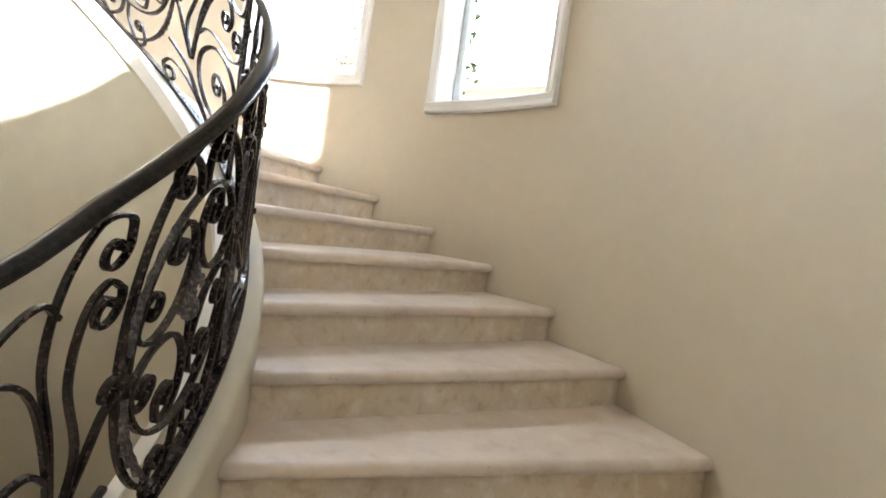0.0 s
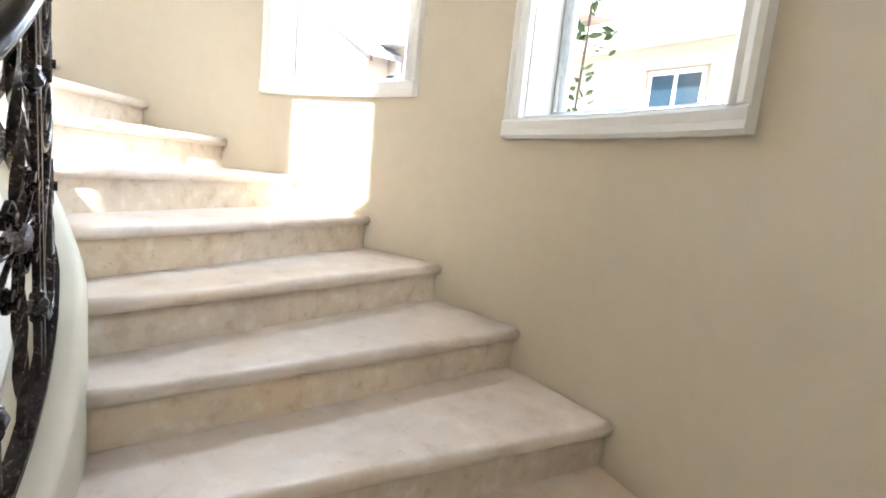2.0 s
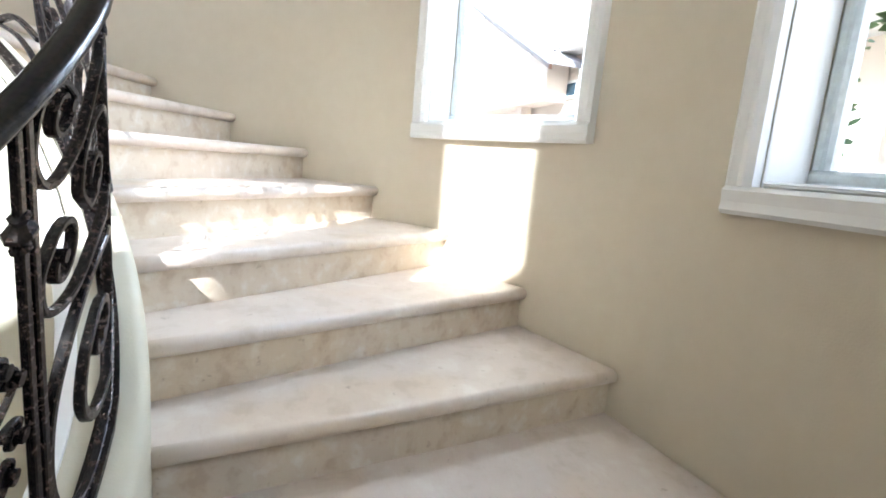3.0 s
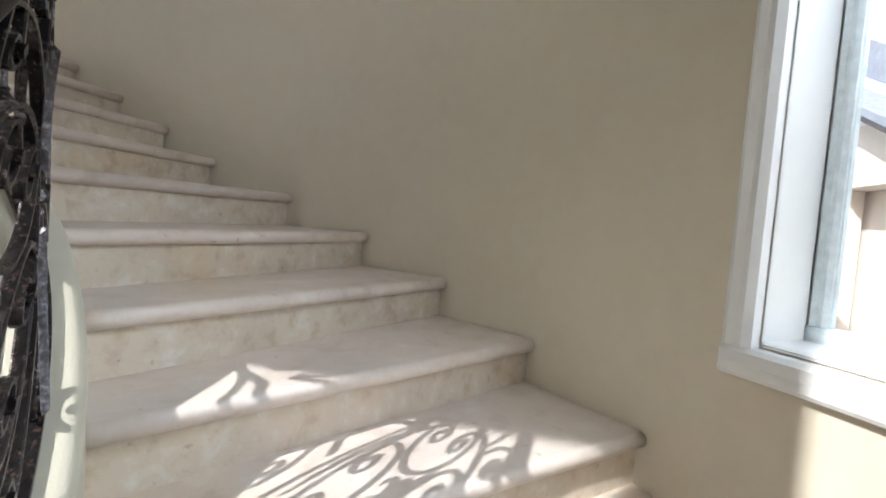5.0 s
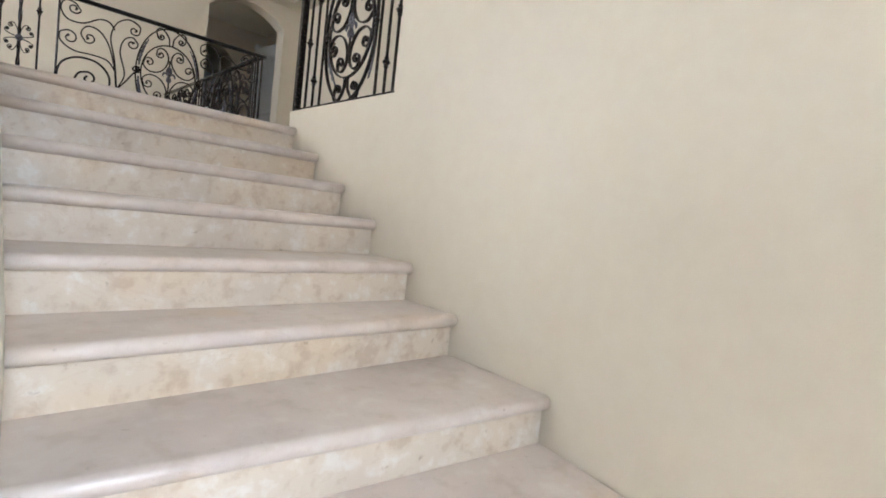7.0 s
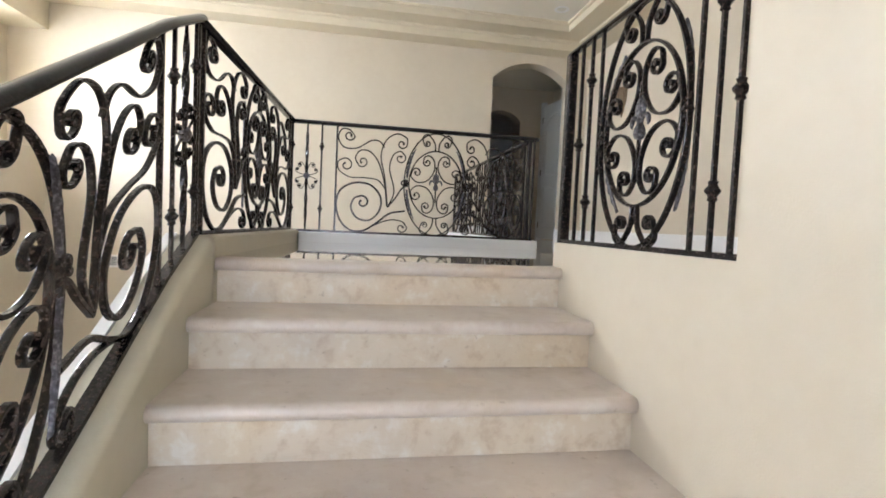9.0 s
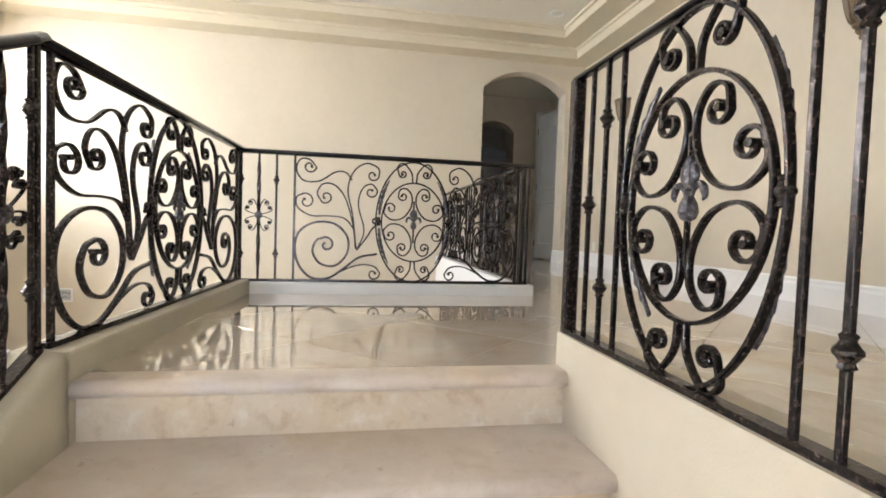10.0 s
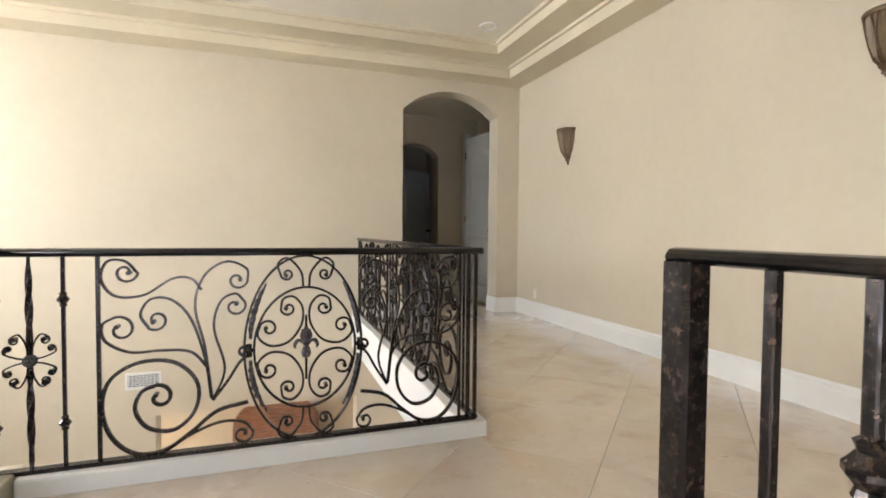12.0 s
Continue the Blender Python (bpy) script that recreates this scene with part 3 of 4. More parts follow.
def fleur(warp, x, y, parent, s=1.0):
    bm = bmesh.new()
    petals = [([(0, 0.0), (0, 0.03), (0, 0.06), (0, 0.085)], 0.85)]
    for k in (-1, 1):
        petals.append(([(k * 0.006, 0.008), (k * 0.017, 0.035), (k * 0.013, 0.058), (k * 0.019, 0.068)], 0.5))
        petals.append(([(k * 0.006, -0.004), (k * 0.024, 0.018), (k * 0.040, 0.016), (k * 0.048, -0.004), (k * 0.042, -0.014)], 0.45))
    for pts, wd in petals:
        path = catmull([(x + a * s, y + b * s) for a, b in pts], 5)
        n = len(path)
        rings = []
        for i, (px, py) in enumerate(path):
            a, b = path[max(0, i - 1)], path[min(n - 1, i + 1)]
            tx, ty = b[0] - a[0], b[1] - a[1]
            L = math.hypot(tx, ty) or 1
            r = s * wd * (0.006 + 0.013 * math.sin(math.pi * min(0.97, max(0.03, i / (n - 1)))) ** 1.2)
            rings.append([warp(px - ty / L * r * math.cos(q), py + tx / L * r * math.cos(q), r * math.sin(q)) for q in (2 * math.pi * k / 8 for k in range(8))])
        loft(bm, rings)
    lathe_pts = [(0.004, -0.085), (0.006, -0.058), (0.016, -0.052), (0.021, -0.038), (0.018, -0.02), (0.010, -0.004), (0.013, 0.006), (0.008, 0.012)]
    loft(bm, [[warp(x + s * r * math.cos(a), y + s * z, s * r * math.sin(a)) for a in (2 * math.pi * k / 8 for k in range(8))] for r, z in lathe_pts])
    return part("fleur_de_lis", bm, LEAF, parent)


W_BARS, W_TREE, W_OVAL, H_REF = 0.35, 0.52, 0.50, 0.80


def sub(warp, x0, h0, kx, kh):
    return lambda x, y, o=0.0: warp(x0 + x * kx, h0 + y * kh, o)


def bars_panel(warp, parent):
    """Two collared bars and a twisted bar with a scrolled rosette between them."""
    for x in (0.02, 0.24):
        bar(warp, x, 0, H_REF, parent)
        collar(warp, x, 0.165, parent)
        collar(warp, x, 0.635, parent)
    taper_bar(warp, 0.13, 0, H_REF, parent)
    cx, cy = 0.13, 0.41
    for sx in (-1, 1):
        for sy in (-1, 1):
            scroll(warp, [(cx + sx * 0.006, cy + sy * 0.012), (cx + sx * 0.012, cy + sy * 0.06), (cx + sx * 0.035, cy + sy * 0.098), (cx + sx * 0.06, cy + sy * 0.088)], None, 0, (cx + sx * 0.048, cy + sy * 0.076), -0.9 * sx * sy, parent, 0.0055, 0.010)
            scroll(warp, [(cx + sx * 0.01, cy + sy * 0.006), (cx + sx * 0.045, cy + sy * 0.012), (cx + sx * 0.082, cy + sy * 0.03), (cx + sx * 0.08, cy + sy * 0.05)], None, 0, (cx + sx * 0.068, cy + sy * 0.045), 0.9 * sx * sy, parent, 0.0055, 0.010)
    bm = bmesh.new()
    loft(bm, [[warp(cx + r * math.cos(a), cy + r * math.sin(a), z) for a in (2 * math.pi * k / 12 for k in range(12))] for r, z in ((0.009, -0.022), (0.021, -0.015), (0.025, 0.0), (0.021, 0.015), (0.009, 0.022))])
    part("rosette", bm, LEAF, parent)


def oval_panel(warp, parent):
    """An oval with four paired scrolls, a fleur-de-lis, leaves and outer lens curves."""
    W, cx, cy = W_OVAL, W_OVAL / 2, 0.395
    part("oval", ribbon(arc(cx, cy, 0.212, 0.262, 0, 354, 60), warp, 0.0095, 0.019, None, True), IRON, parent)
    for sx in (-1, 1):
        pts = arc(cx - sx * 0.005, cy, 0.245, 0.398, 90, -90, 40)
        pts = [(cx + sx * (x - cx), y) for x, y in pts]
        part("lens_bar", ribbon(pts, warp, 0.0095, 0.019), IRON, parent)
        for sy in (-1, 1):
            def q(x, y):
                return (cx + sx * x, cy + sy * y)
            # paired scrolls inside the oval, backs towards the middle
            scroll(warp, [q(0.105, 0.165), q(0.095, 0.212), q(0.052, 0.222), q(0.016, 0.175), q(0.02, 0.10), q(0.07, 0.03), q(0.145, 0.014), q(0.196, 0.055), q(0.186, 0.108)],
                   q(0.074, 0.172), -0.95 * sx * sy, q(0.154, 0.088), 0.95 * sx * sy, parent)
            # scrolls between oval and rail
            scroll(warp, [q(0.012, 0.262), q(0.022, 0.33), q(0.075, 0.388), q(0.115, 0.365), q(0.105, 0.315)], None, 0, q(0.078, 0.32), -1.1 * sx * sy, parent)
        leaf(warp, cx + sx * 0.226, cy + 0.045, 0.23, -0.28 * sx, parent)
        leaf(lambda x, y, o=0.0: warp(x, 2 * cy - y, o), cx + sx * 0.226, cy + 0.045, 0.23, -0.28 * sx, parent)
        collar(warp, cx + sx * 0.232, cy, parent, 0.018)
    bar(warp, cx, cy - 0.14, cy + 0.14, parent, 0.01, 0.012, "stem")
    fleur(warp, cx, cy + 0.01, parent, 1.0)


def tree_panel(warp, parent, flip=False):
    """Branching scrolls above a great spiral."""
    def P(*px):
        pts = [((x - 283) * 0.00245, (678 - y) * 0.00238) for x, y in px]
        return mirrored(pts, W_TREE) if flip else pts

    def C(x, y):
        return P((x, y))[0]
    k = -1 if flip else 1
    bar(warp, W_TREE if flip else 0.0, 0, H_REF, parent, 0.014, 0.018, "upright")
    scroll(warp, P((337, 372), (320, 352), (296, 352), (287, 380), (305, 408), (345, 408), (385, 382), (412, 382), (428, 402)), C(320, 370), -1.0 * k, None, 0, parent)
    scroll(warp, P((441, 590), (432, 520), (412, 452), (385, 418), (355, 415), (340, 440), (352, 465)), None, 0, C(362, 450), 0.95 * k, parent)
    scroll(warp, P((438, 540), (412, 508), (370, 502), (325, 502), (292, 482), (288, 455), (305, 443)), None, 0, C(312, 464), -0.95 * k, parent)
    scroll(warp, P((443, 592), (432, 500), (418, 430), (432, 378), (465, 354), (496, 366), (498, 388)), None, 0, C(482, 386), -0.95 * k, parent)
    scroll(warp, P((444, 594), (462, 540), (446, 470), (455, 425), (478, 410), (494, 425)), None, 0, C(478, 432), -0.9 * k, parent)
    scroll(warp, P((444, 594), (468, 560), (486, 530), (503, 518)), None, 0, C(491, 514), 0.8 * k, parent, 0.011)
    scroll(warp, P((498, 603), (450, 614), (412, 645), (372, 672), (330, 672), (298, 640), (286, 590), (298, 545), (338, 520), (388, 524), (420, 560), (418, 606), (388, 638), (350, 632), (331, 600), (340, 570), (362, 560)), None, 0, C(365, 581), -0.9 * k, parent, 0.014)
    scroll(warp, P((372, 674), (415, 648), (455, 634), (490, 638), (506, 656)), None, 0, C(489, 659), -0.95 * k, parent)


def lay(warp, h0, h1, spans, parent):
    """Lay panels between the given stretches (kind, from, to)."""
    width = {"bars": W_BARS, "tree": W_TREE, "eert": W_TREE, "oval": W_OVAL}
    for kind, a, b in spans:
        if kind in width:
            w = sub(warp, a, h0, (b - a) / width[kind], (h1 - h0) / H_REF)
        if kind == "bars":
            bars_panel(w, parent)
        elif kind == "oval":
            oval_panel(w, parent)
        elif kind == "tree":
            tree_panel(w, parent)
        elif kind == "eert":
            tree_panel(w, parent, True)
        else:
            bar(warp, a, h0, h1, parent, 0.0135, 0.0135)
            for f in {"one": (0.5,), "two": (0.2, 0.8)}.get(kind, ()):
                collar(warp, a, h0 + (h1 - h0) * f, parent)


def spread(order, a, b):
    width = {"bars": W_BARS, "tree": W_TREE, "eert": W_TREE, "oval": W_OVAL}
    k = (b - a) / sum(width[o] for o in order)
    out = []
    for o in order:
        out.append((o, a, a + width[o] * k))
        a += width[o] * k
    return out


RAIL_PROF = [(a * 0.8, c * 0.72) for a, c in ((-0.030, 0.0), (-0.034, 0.010), (-0.030, 0.022), (-0.020, 0.034), (0.0, 0.038), (0.020, 0.034), (0.030, 0.022), (0.034, 0.010), (0.030, 0.0), (0.016, -0.006), (-0.016, -0.006))]


def rail(warp, s0, s1, h, parent, n=2, name="handrail", prof=RAIL_PROF, mat=None):
    bm = bmesh.new()
    loft(bm, [[warp(s0 + (s1 - s0) * k / n, h + b, a) for a, b in prof] for k in range(n + 1)])
    return part(name, bm, mat or RAIL, parent)


FOOT = [(-0.018, 0.0), (-0.018, 0.016), (0.018, 0.016), (0.018, 0.0)]
H_TOP = 0.80


def line_warp(x0, y0, x1, y1, z):
    d = Vector((x1 - x0, y1 - y0, 0))
    L = d.length
    d.normalize()
    side = Vector((-d.y, d.x, 0))
    return (lambda s, h, o=0.0: Vector((x0, y0, z)) + d * s + side * o + Vector((0, 0, h))), L


X_SIDE = RAIL_R


def straight_railing(x0, y0, x1, y1, order, label, z, posts=(True, True), ends=(0.0, 0.0), slim=1.0, high=H_TOP, post=0.018):
    warp, L = line_warp(x0, y0, x1, y1, z)
    thing = empty("iron_railing", label, "railing", at=(0, 0, 0))
    rail(warp, -ends[0], L + ends[1], high, thing, prof=[(a * slim, b * slim) for a, b in RAIL_PROF])
    rail(warp, 0, L, 0.0, thing, name="bottom_rail", prof=FOOT, mat=IRON)
    for on, s in zip(posts, (0.0, L)):
        if on:
            bar(warp, s, 0, high, thing, post, post, "post")
    lay(warp, 0.012, high, order, thing)
    return thing


X0 = X_TURN
straight_railing(X_TURN, Y_RAIL, X_RAIL, Y_RAIL, [("bars", 1.446 - X0, 1.780 - X0), ("tree", 1.785 - X0, 2.305 - X0), ("oval", 2.298 - X0, 2.792 - X0), ("eert", 2.786 - X0, 3.25 - X0), ("plain", 3.29 - X0, 0)],
                 "black wrought iron landing railing with scrollwork panels", CURB_Z - 0.012, (False, True), (0.0, 0.03))
L_SIDE = Y_RAIL - Y_EDGE - 0.03
straight_railing(X_SIDE, Y_EDGE + 0.03, X_TURN, Y_RAIL, spread(["tree", "oval", "eert"], 0.03, L_SIDE - 0.05), "black wrought iron railing along the landing's side", CURB_Z, (False, True), (0.03, 0.02))
straight_railing(X_RAIL, Y_RAIL, X_RAIL, Y_FAR, [("plain", 0.08, 0), ("plain", 0.15, 0)] + spread(["tree", "oval", "eert", "bars", "tree", "oval", "eert"], 0.22, Y_FAR - Y_RAIL - 0.05), "black wrought iron gallery railing above the foyer", CURB_Z - 0.012, (False, True))
straight_railing(X_W + 0.03, Y_KNEE - 0.02, X_W + 0.03, Y_CUT + 0.02, [("one", 0.11, 0), ("two", 0.20, 0), ("plain", 0.285, 0), ("oval", 0.31, 0.84), ("plain", 0.865, 0), ("two", 0.945, 0), ("one", 1.02, 0)], "black wrought iron panel with an oval scroll on a low wall", Z_CAP, (True, False), (0.018, 0.0), 0.6, 0.83, 0.042)


def helix_warp(s, h, o=0.0):
    d, at, z = pitch_line(s)
    base = z + 0.115
    if s < 0.30:
        base = z + 0.115 - 0.03 * (1 - s / 0.30)
    p = at(RAIL_R + o)
    return Vector((p.x, p.y, base + h))


stair_rail = empty("iron_railing", "black wrought iron stair railing winding down the inner curb", "railing", at=(0, 0, 0))
LEN = S_LEN - 0.1
rail(helix_warp, -0.02, LEN, H_TOP, stair_rail, 110)
rail(helix_warp, 0.0, LEN, 0.0, stair_rail, 110, "bottom_rail", FOOT, IRON)
PERIOD = 1.89
spans = []
for k in range(3):
    spans += spread(["bars", "tree", "oval", "eert"], k * PERIOD, (k + 1) * PERIOD)
lay(helix_warp, 0.012, H_TOP, [(o, a, e) for o, a, e in spans if e < LEN + 0.12], stair_rail)
bar(helix_warp, 0.0, -0.03, H_TOP, stair_rail, 0.018, 0.018, "post")
bar(helix_warp, LEN, -0.03, H_TOP, stair_rail, 0.029, 0.029, "post")
bm = bmesh.new()
loft(bm, [[helix_warp(S_LEN * k / 110, h, o) for o, h in ((-0.10, -0.07), (-0.10, 0.004), (-0.06, 0.008), (-0.06, -0.07))] for k in range(111)])
tagged(part("curb_trim", bm, WHITE), "white trim board along the open side of the stair curb", "trim", kind="structure")
for ob in [o for o in scene.objects if o.type == "MESH" and o.name.split(".")[0] in ("handrail",)]:
    for p in ob.data.polygons:
        p.use_smooth = True

# ---- windows in the curved wall ----


def curved_bar(r0, r1, a0, a1, z0, z1, n=10, bevel=0.012):
    """A moulded casing piece that follows the curved wall."""
    bm = bmesh.new()
    b = min(bevel, (z1 - z0) * 0.3)
    prof = [(r1, z0), (r0 + 0.01, z0), (r0, z0 + b), (r0 + 0.004, z0 + 0.45 * (z1 - z0)), (r0, z1 - b), (r0 + 0.012, z1), (r1, z1)]
    loft(bm, [[polar(r, a0 + (a1 - a0) * k / n, z) for r, z in prof] for k in range(n + 1)])
    return bm


def upright_bar(r0, r1, a0, a1, z0, z1):
    bm = bmesh.new()
    w = a1 - a0
    prof = [(r1, a0), (r0 + 0.01, a0), (r0, a0 + 0.2 * w), (r0 + 0.005, a0 + 0.5 * w), (r0, a1 - 0.25 * w), (r0 + 0.014, a1), (r1, a1)]
    loft(bm, [[polar(r, a, z) for r, a in prof] for z in (z0, z1)])
    return bm


def curved_window(name, a0, a1, z0, h, label):
    win = empty(name, label, "window", "structure")
    c = 1.55                                   # casing width, degrees
    cz = 0.078
    z1 = z0 + h
    part("casing", curved_bar(R_OUT - 0.045, R_OUT + 0.0, a0 - c, a1 + c, z0 - cz, z0), WHITE, win)
    part("casing", curved_bar(R_OUT - 0.045, R_OUT + 0.0, a0 - c, a1 + c, z1, z1 + cz), WHITE, win)
    part("casing", upright_bar(R_OUT - 0.045, R_OUT + 0.0, a0 - c, a0, z0, z1), WHITE, win)
    part("casing", upright_bar(R_OUT - 0.045, R_OUT + 0.0, a1 + c, a1, z0, z1), WHITE, win)
    # lined reveal
    part("jamb", upright_bar(R_OUT + 0.002, R_OUT + 0.17, a0, a0 + 0.12, z0, z1), WHITE, win)
    part("jamb", upright_bar(R_OUT + 0.002, R_OUT + 0.17, a1 - 0.12, a1, z0, z1), WHITE, win)
    part("sill", curved_bar(R_OUT + 0.002, R_OUT + 0.17, a0 + 0.12, a1 - 0.12, z0, z0 + 0.018), WHITE, win)
    # sash
    s = 1.0
    sash = part("sash", curved_bar(R_OUT + 0.172, R_OUT + 0.215, a0, a1, z0, z0 + 0.06), SASH, win)
    part("rail", curved_bar(R_OUT + 0.172, R_OUT + 0.215, a0, a1, z1 - 0.06, z1), SASH, sash)
    part("stile", upright_bar(R_OUT + 0.172, R_OUT + 0.215, a0, a0 + s, z0 + 0.06, z1 - 0.06), SASH, sash)
    part("stile", upright_bar(R_OUT + 0.172, R_OUT + 0.215, a1 - s, a1, z0 + 0.06, z1 - 0.06), SASH, sash)
    bm = bmesh.new()
    loft(bm, [[polar(R_OUT + r, a0 + s + (a1 - a0 - 2 * s) * k / 8, z) for r, z in ((0.19, z0 + 0.06), (0.196, z0 + 0.06), (0.196, z1 - 0.06), (0.19, z1 - 0.06))] for k in range(9)])
    pane = part("pane", bm, GLASS, win)
    pane.visible_shadow = False
    return win


curved_window("window_1", W1A, W1B, W1Z, WIN_H, "white moulded stair window looking onto a neighbouring house")
curved_window("window_2", W2A, W2B, W2Z, WIN_H, "white moulded stair window above a sunlit wall")


def side_window(name, y0, y1, z0, z1):
    win = empty(name, "tall white framed foyer window", "window", "structure")
    x0, x1 = X_LEFT - 0.15, X_LEFT - 0.10
    f = 0.05
    for lo, hi in (((y0, z0), (y1, z0 + f)), ((y0, z1 - f), (y1, z1)), ((y0, z0 + f), (y0 + f, z1 - f)), ((y1 - f, z0 + f), (y1, z1 - f))):
        part("frame", boxed((x0, lo[0], lo[1]), (x1, hi[0], hi[1]), 0.006), SASH, win)
    pane = part("pane", boxed((x0 + 0.02, y0 + f, z0 + f), (x0 + 0.026, y1 - f, z1 - f)), GLASS, win)
    pane.visible_shadow = False


for n_w, w in enumerate(SIDE_WINDOWS):
    side_window("window_%d" % (n_w + 3), *w)

# ---- corridor beyond the arch ----
arched_wall("wall_corridor_end", 3.0, 6.2, 4.10, 4.80, 5.42, 5.60, 8.4, 0.25, Z_LAND - 0.3, Z_LAND - 0.02, 6.1, WALL, "beige corridor wall with a second arched opening")
tagged(part("wall_corridor_left", boxed((3.0, Y_FAR + WALL_T, Z_LAND - 0.3), (3.2, 11.0, 6.1)), WALL), "plain corridor wall", "wall", kind="structure")
tagged(part("wall_corridor_right", boxed((5.42, Y_FAR + WALL_T + 1.0, Z_LAND - 0.3), (5.62, 11.0, 6.1)), WALL), "plain corridor wall beside a white door", "wall", kind="structure")
tagged(part("wall_corridor_close", boxed((3.0, 11.0, Z_LAND - 0.3), (5.62, 11.2, 6.1)), WALL), "plain wall at the corridor's end", "wall", kind="structure")
tagged(part("ceiling_corridor", boxed((3.0, Y_FAR + WALL_T, 6.02), (6.4, 11.2, 6.14)), CEIL), "plain corridor ceiling", "ceiling", kind="structure")
tagged(part("wall_corridor_room", boxed((6.2, Y_FAR, Z_LAND - 0.3), (6.4, 8.4, 6.1)), WALL), "plain wall behind the corridor door", "wall", kind="structure")
for lo, hi, nm in (((3.2, Y_FAR + 0.251, Z_LAND - 0.3), (ARCH_L, 8.4, Z_LAND - 0.02), "floor_corridor_1"), ((ARCH_R, Y_FAR + 0.251, Z_LAND - 0.3), (6.2, 8.4, Z_LAND - 0.02), "floor_corridor_2")):
    tagged(part(nm, boxed(lo, hi), FLOOR), "polished stone corridor floor", "floor", kind="structure")


tagged(part("floor_corridor_3", boxed((3.2, 8.4, Z_LAND - 0.29), (5.42, 11.0, Z_LAND - 0.02)), FLOOR), "polished stone corridor floor", "floor", kind="structure")


def panel_door(name, label, hinge, yaw, w, h, z, arched=True):
    """A two-panel door with an arched upper panel, turned about its hinge."""
    door = empty(name, label, "door", "structure", at=(*hinge, z))
    door.rotation_euler = (0, 0, radians(yaw))
    part("leaf", boxed((0, -0.02, 0.008), (w, 0.02, h), 0.004), DOOR, door)
    for side in (-1, 1):
        def shape(x0, x1, z0, z1, rise):
            pts = [(x0, z0), (x1, z0)] + [(x1 - (x1 - x0) * k / 10, z1 + rise * math.sin(math.pi * k / 10)) for k in range(11)]
            return pts
        for z0, z1, rise in ((0.22, 0.92, 0.0), (1.08, h - 0.30, 0.12)):
            pts = shape(0.13, w - 0.13, z0, z1, rise)
            bm = bmesh.new()
            cx, cz = w / 2, (z0 + z1) / 2
            rings = []
            for k, off in ((1.0, 0.0202), (0.97, 0.030), (0.93, 0.030), (0.89, 0.021)):
                rings.append([Vector((cx + (x - cx) * k, side * off, cz + (q - cz) * k)) for x, q in pts])
            loft(bm, rings, True, False)
            part("moulding", bm, DOOR, door)
    for q in (0.25, h / 2, h - 0.25):
        part("hinge", boxed((-0.012, -0.024, q - 0.05), (0.012, 0.024, q + 0.05), 0.003), BRASS, door)
    part("door_handle", lathe(bmesh.new(), [(0.002, 0.0), (0.025, 0.0), (0.025, 0.008), (0.009, 0.012), (0.009, 0.035), (0.024, 0.045), (0.026, 0.058), (0.016, 0.07), (0.001, 0.073)], pose(w - 0.07, -0.02, 1.0, 90)), BRASS, door)
    return door


panel_door("door_1", "white panelled door standing open in the corridor", (5.12, 8.05), -82, 0.80, 2.32, Z_LAND)
panel_door("door_2", "white panelled door deep in the dim corridor", (4.50, 9.55), 35, 0.80, 2.05, Z_LAND - 0.01)
jamb = empty("door_frame", "white door casing in the corridor", "door frame", "structure")
part("jamb", boxed((5.10, 8.07, Z_LAND - 0.02), (5.18, 8.17, Z_LAND + 2.40), 0.004), DOOR, jamb)

# ---- sconces ----


def sconce(y, z_top):
    """A half-round uplighter: fluted amber shade in a bronze basket, with a turned finial."""
    at = (X_RIGHT, y, z_top - 0.36)
    th = empty("wall_sconce", "fluted bronze wall sconce with an amber half bowl shade", "wall lamp", group="hall sconces", at=at)
    m = pose(0, 0, 0, 0, 0, 90)
    cup = [(0.02, 0.092), (0.05, 0.11), (0.074, 0.14), (0.092, 0.19), (0.106, 0.26), (0.113, 0.34), (0.105, 0.34), (0.098, 0.26), (0.083, 0.19), (0.06, 0.14), (0.02, 0.105)]
    bm = bmesh.new()
    rows = []
    for r, z in cup:
        rows.append([m @ Vector(((r * (1 + 0.03 * math.cos(k * math.pi))) * math.cos(math.pi * k / 36), (r * (1 + 0.03 * math.cos(k * math.pi))) * math.sin(math.pi * k / 36), z)) for k in range(37)])
    loft(bm, rows, False)
    part("shade", bm, AMBER, th, "amber ribbed bowl shade")
    part("rim", lathe(bmesh.new(), [(0.110, 0.332), (0.122, 0.338), (0.126, 0.350), (0.120, 0.362), (0.108, 0.360), (0.106, 0.34)], m, 24, 0, 180), BRONZE, th)
    for k in range(9):
        a = math.pi * (k + 0.5) / 9
        bm = bmesh.new()
        rings = []
        for q in range(9):
            t = q / 8
            r = 0.044 + 0.074 * t ** 0.5
            sway = a + 0.16 * math.sin(math.pi * t) * (1 if k % 2 else -1)
            p = m @ Vector((r * math.cos(sway), r * math.sin(sway), 0.095 + 0.245 * t))
            rings.append([p + Vector((0.0055 * math.cos(b), 0.0055 * math.sin(b), 0)) for b in (0, 1.57, 3.14, 4.71)])
        loft(bm, rings)
        part("rib", bm, BRONZE, th)
    part("finial", lathe(bmesh.new(), [(0.001, 0.0), (0.013, 0.008), (0.017, 0.02), (0.009, 0.030), (0.024, 0.040), (0.032, 0.052), (0.024, 0.064), (0.036, 0.074), (0.052, 0.088), (0.056, 0.1), (0.046, 0.11)], m, 16, 0, 180), BRONZE, th)
    part("back_plate", boxed((-0.006, -0.045, 0.06), (0.0, 0.045, 0.33), 0.002), BRONZE, th)
    return th


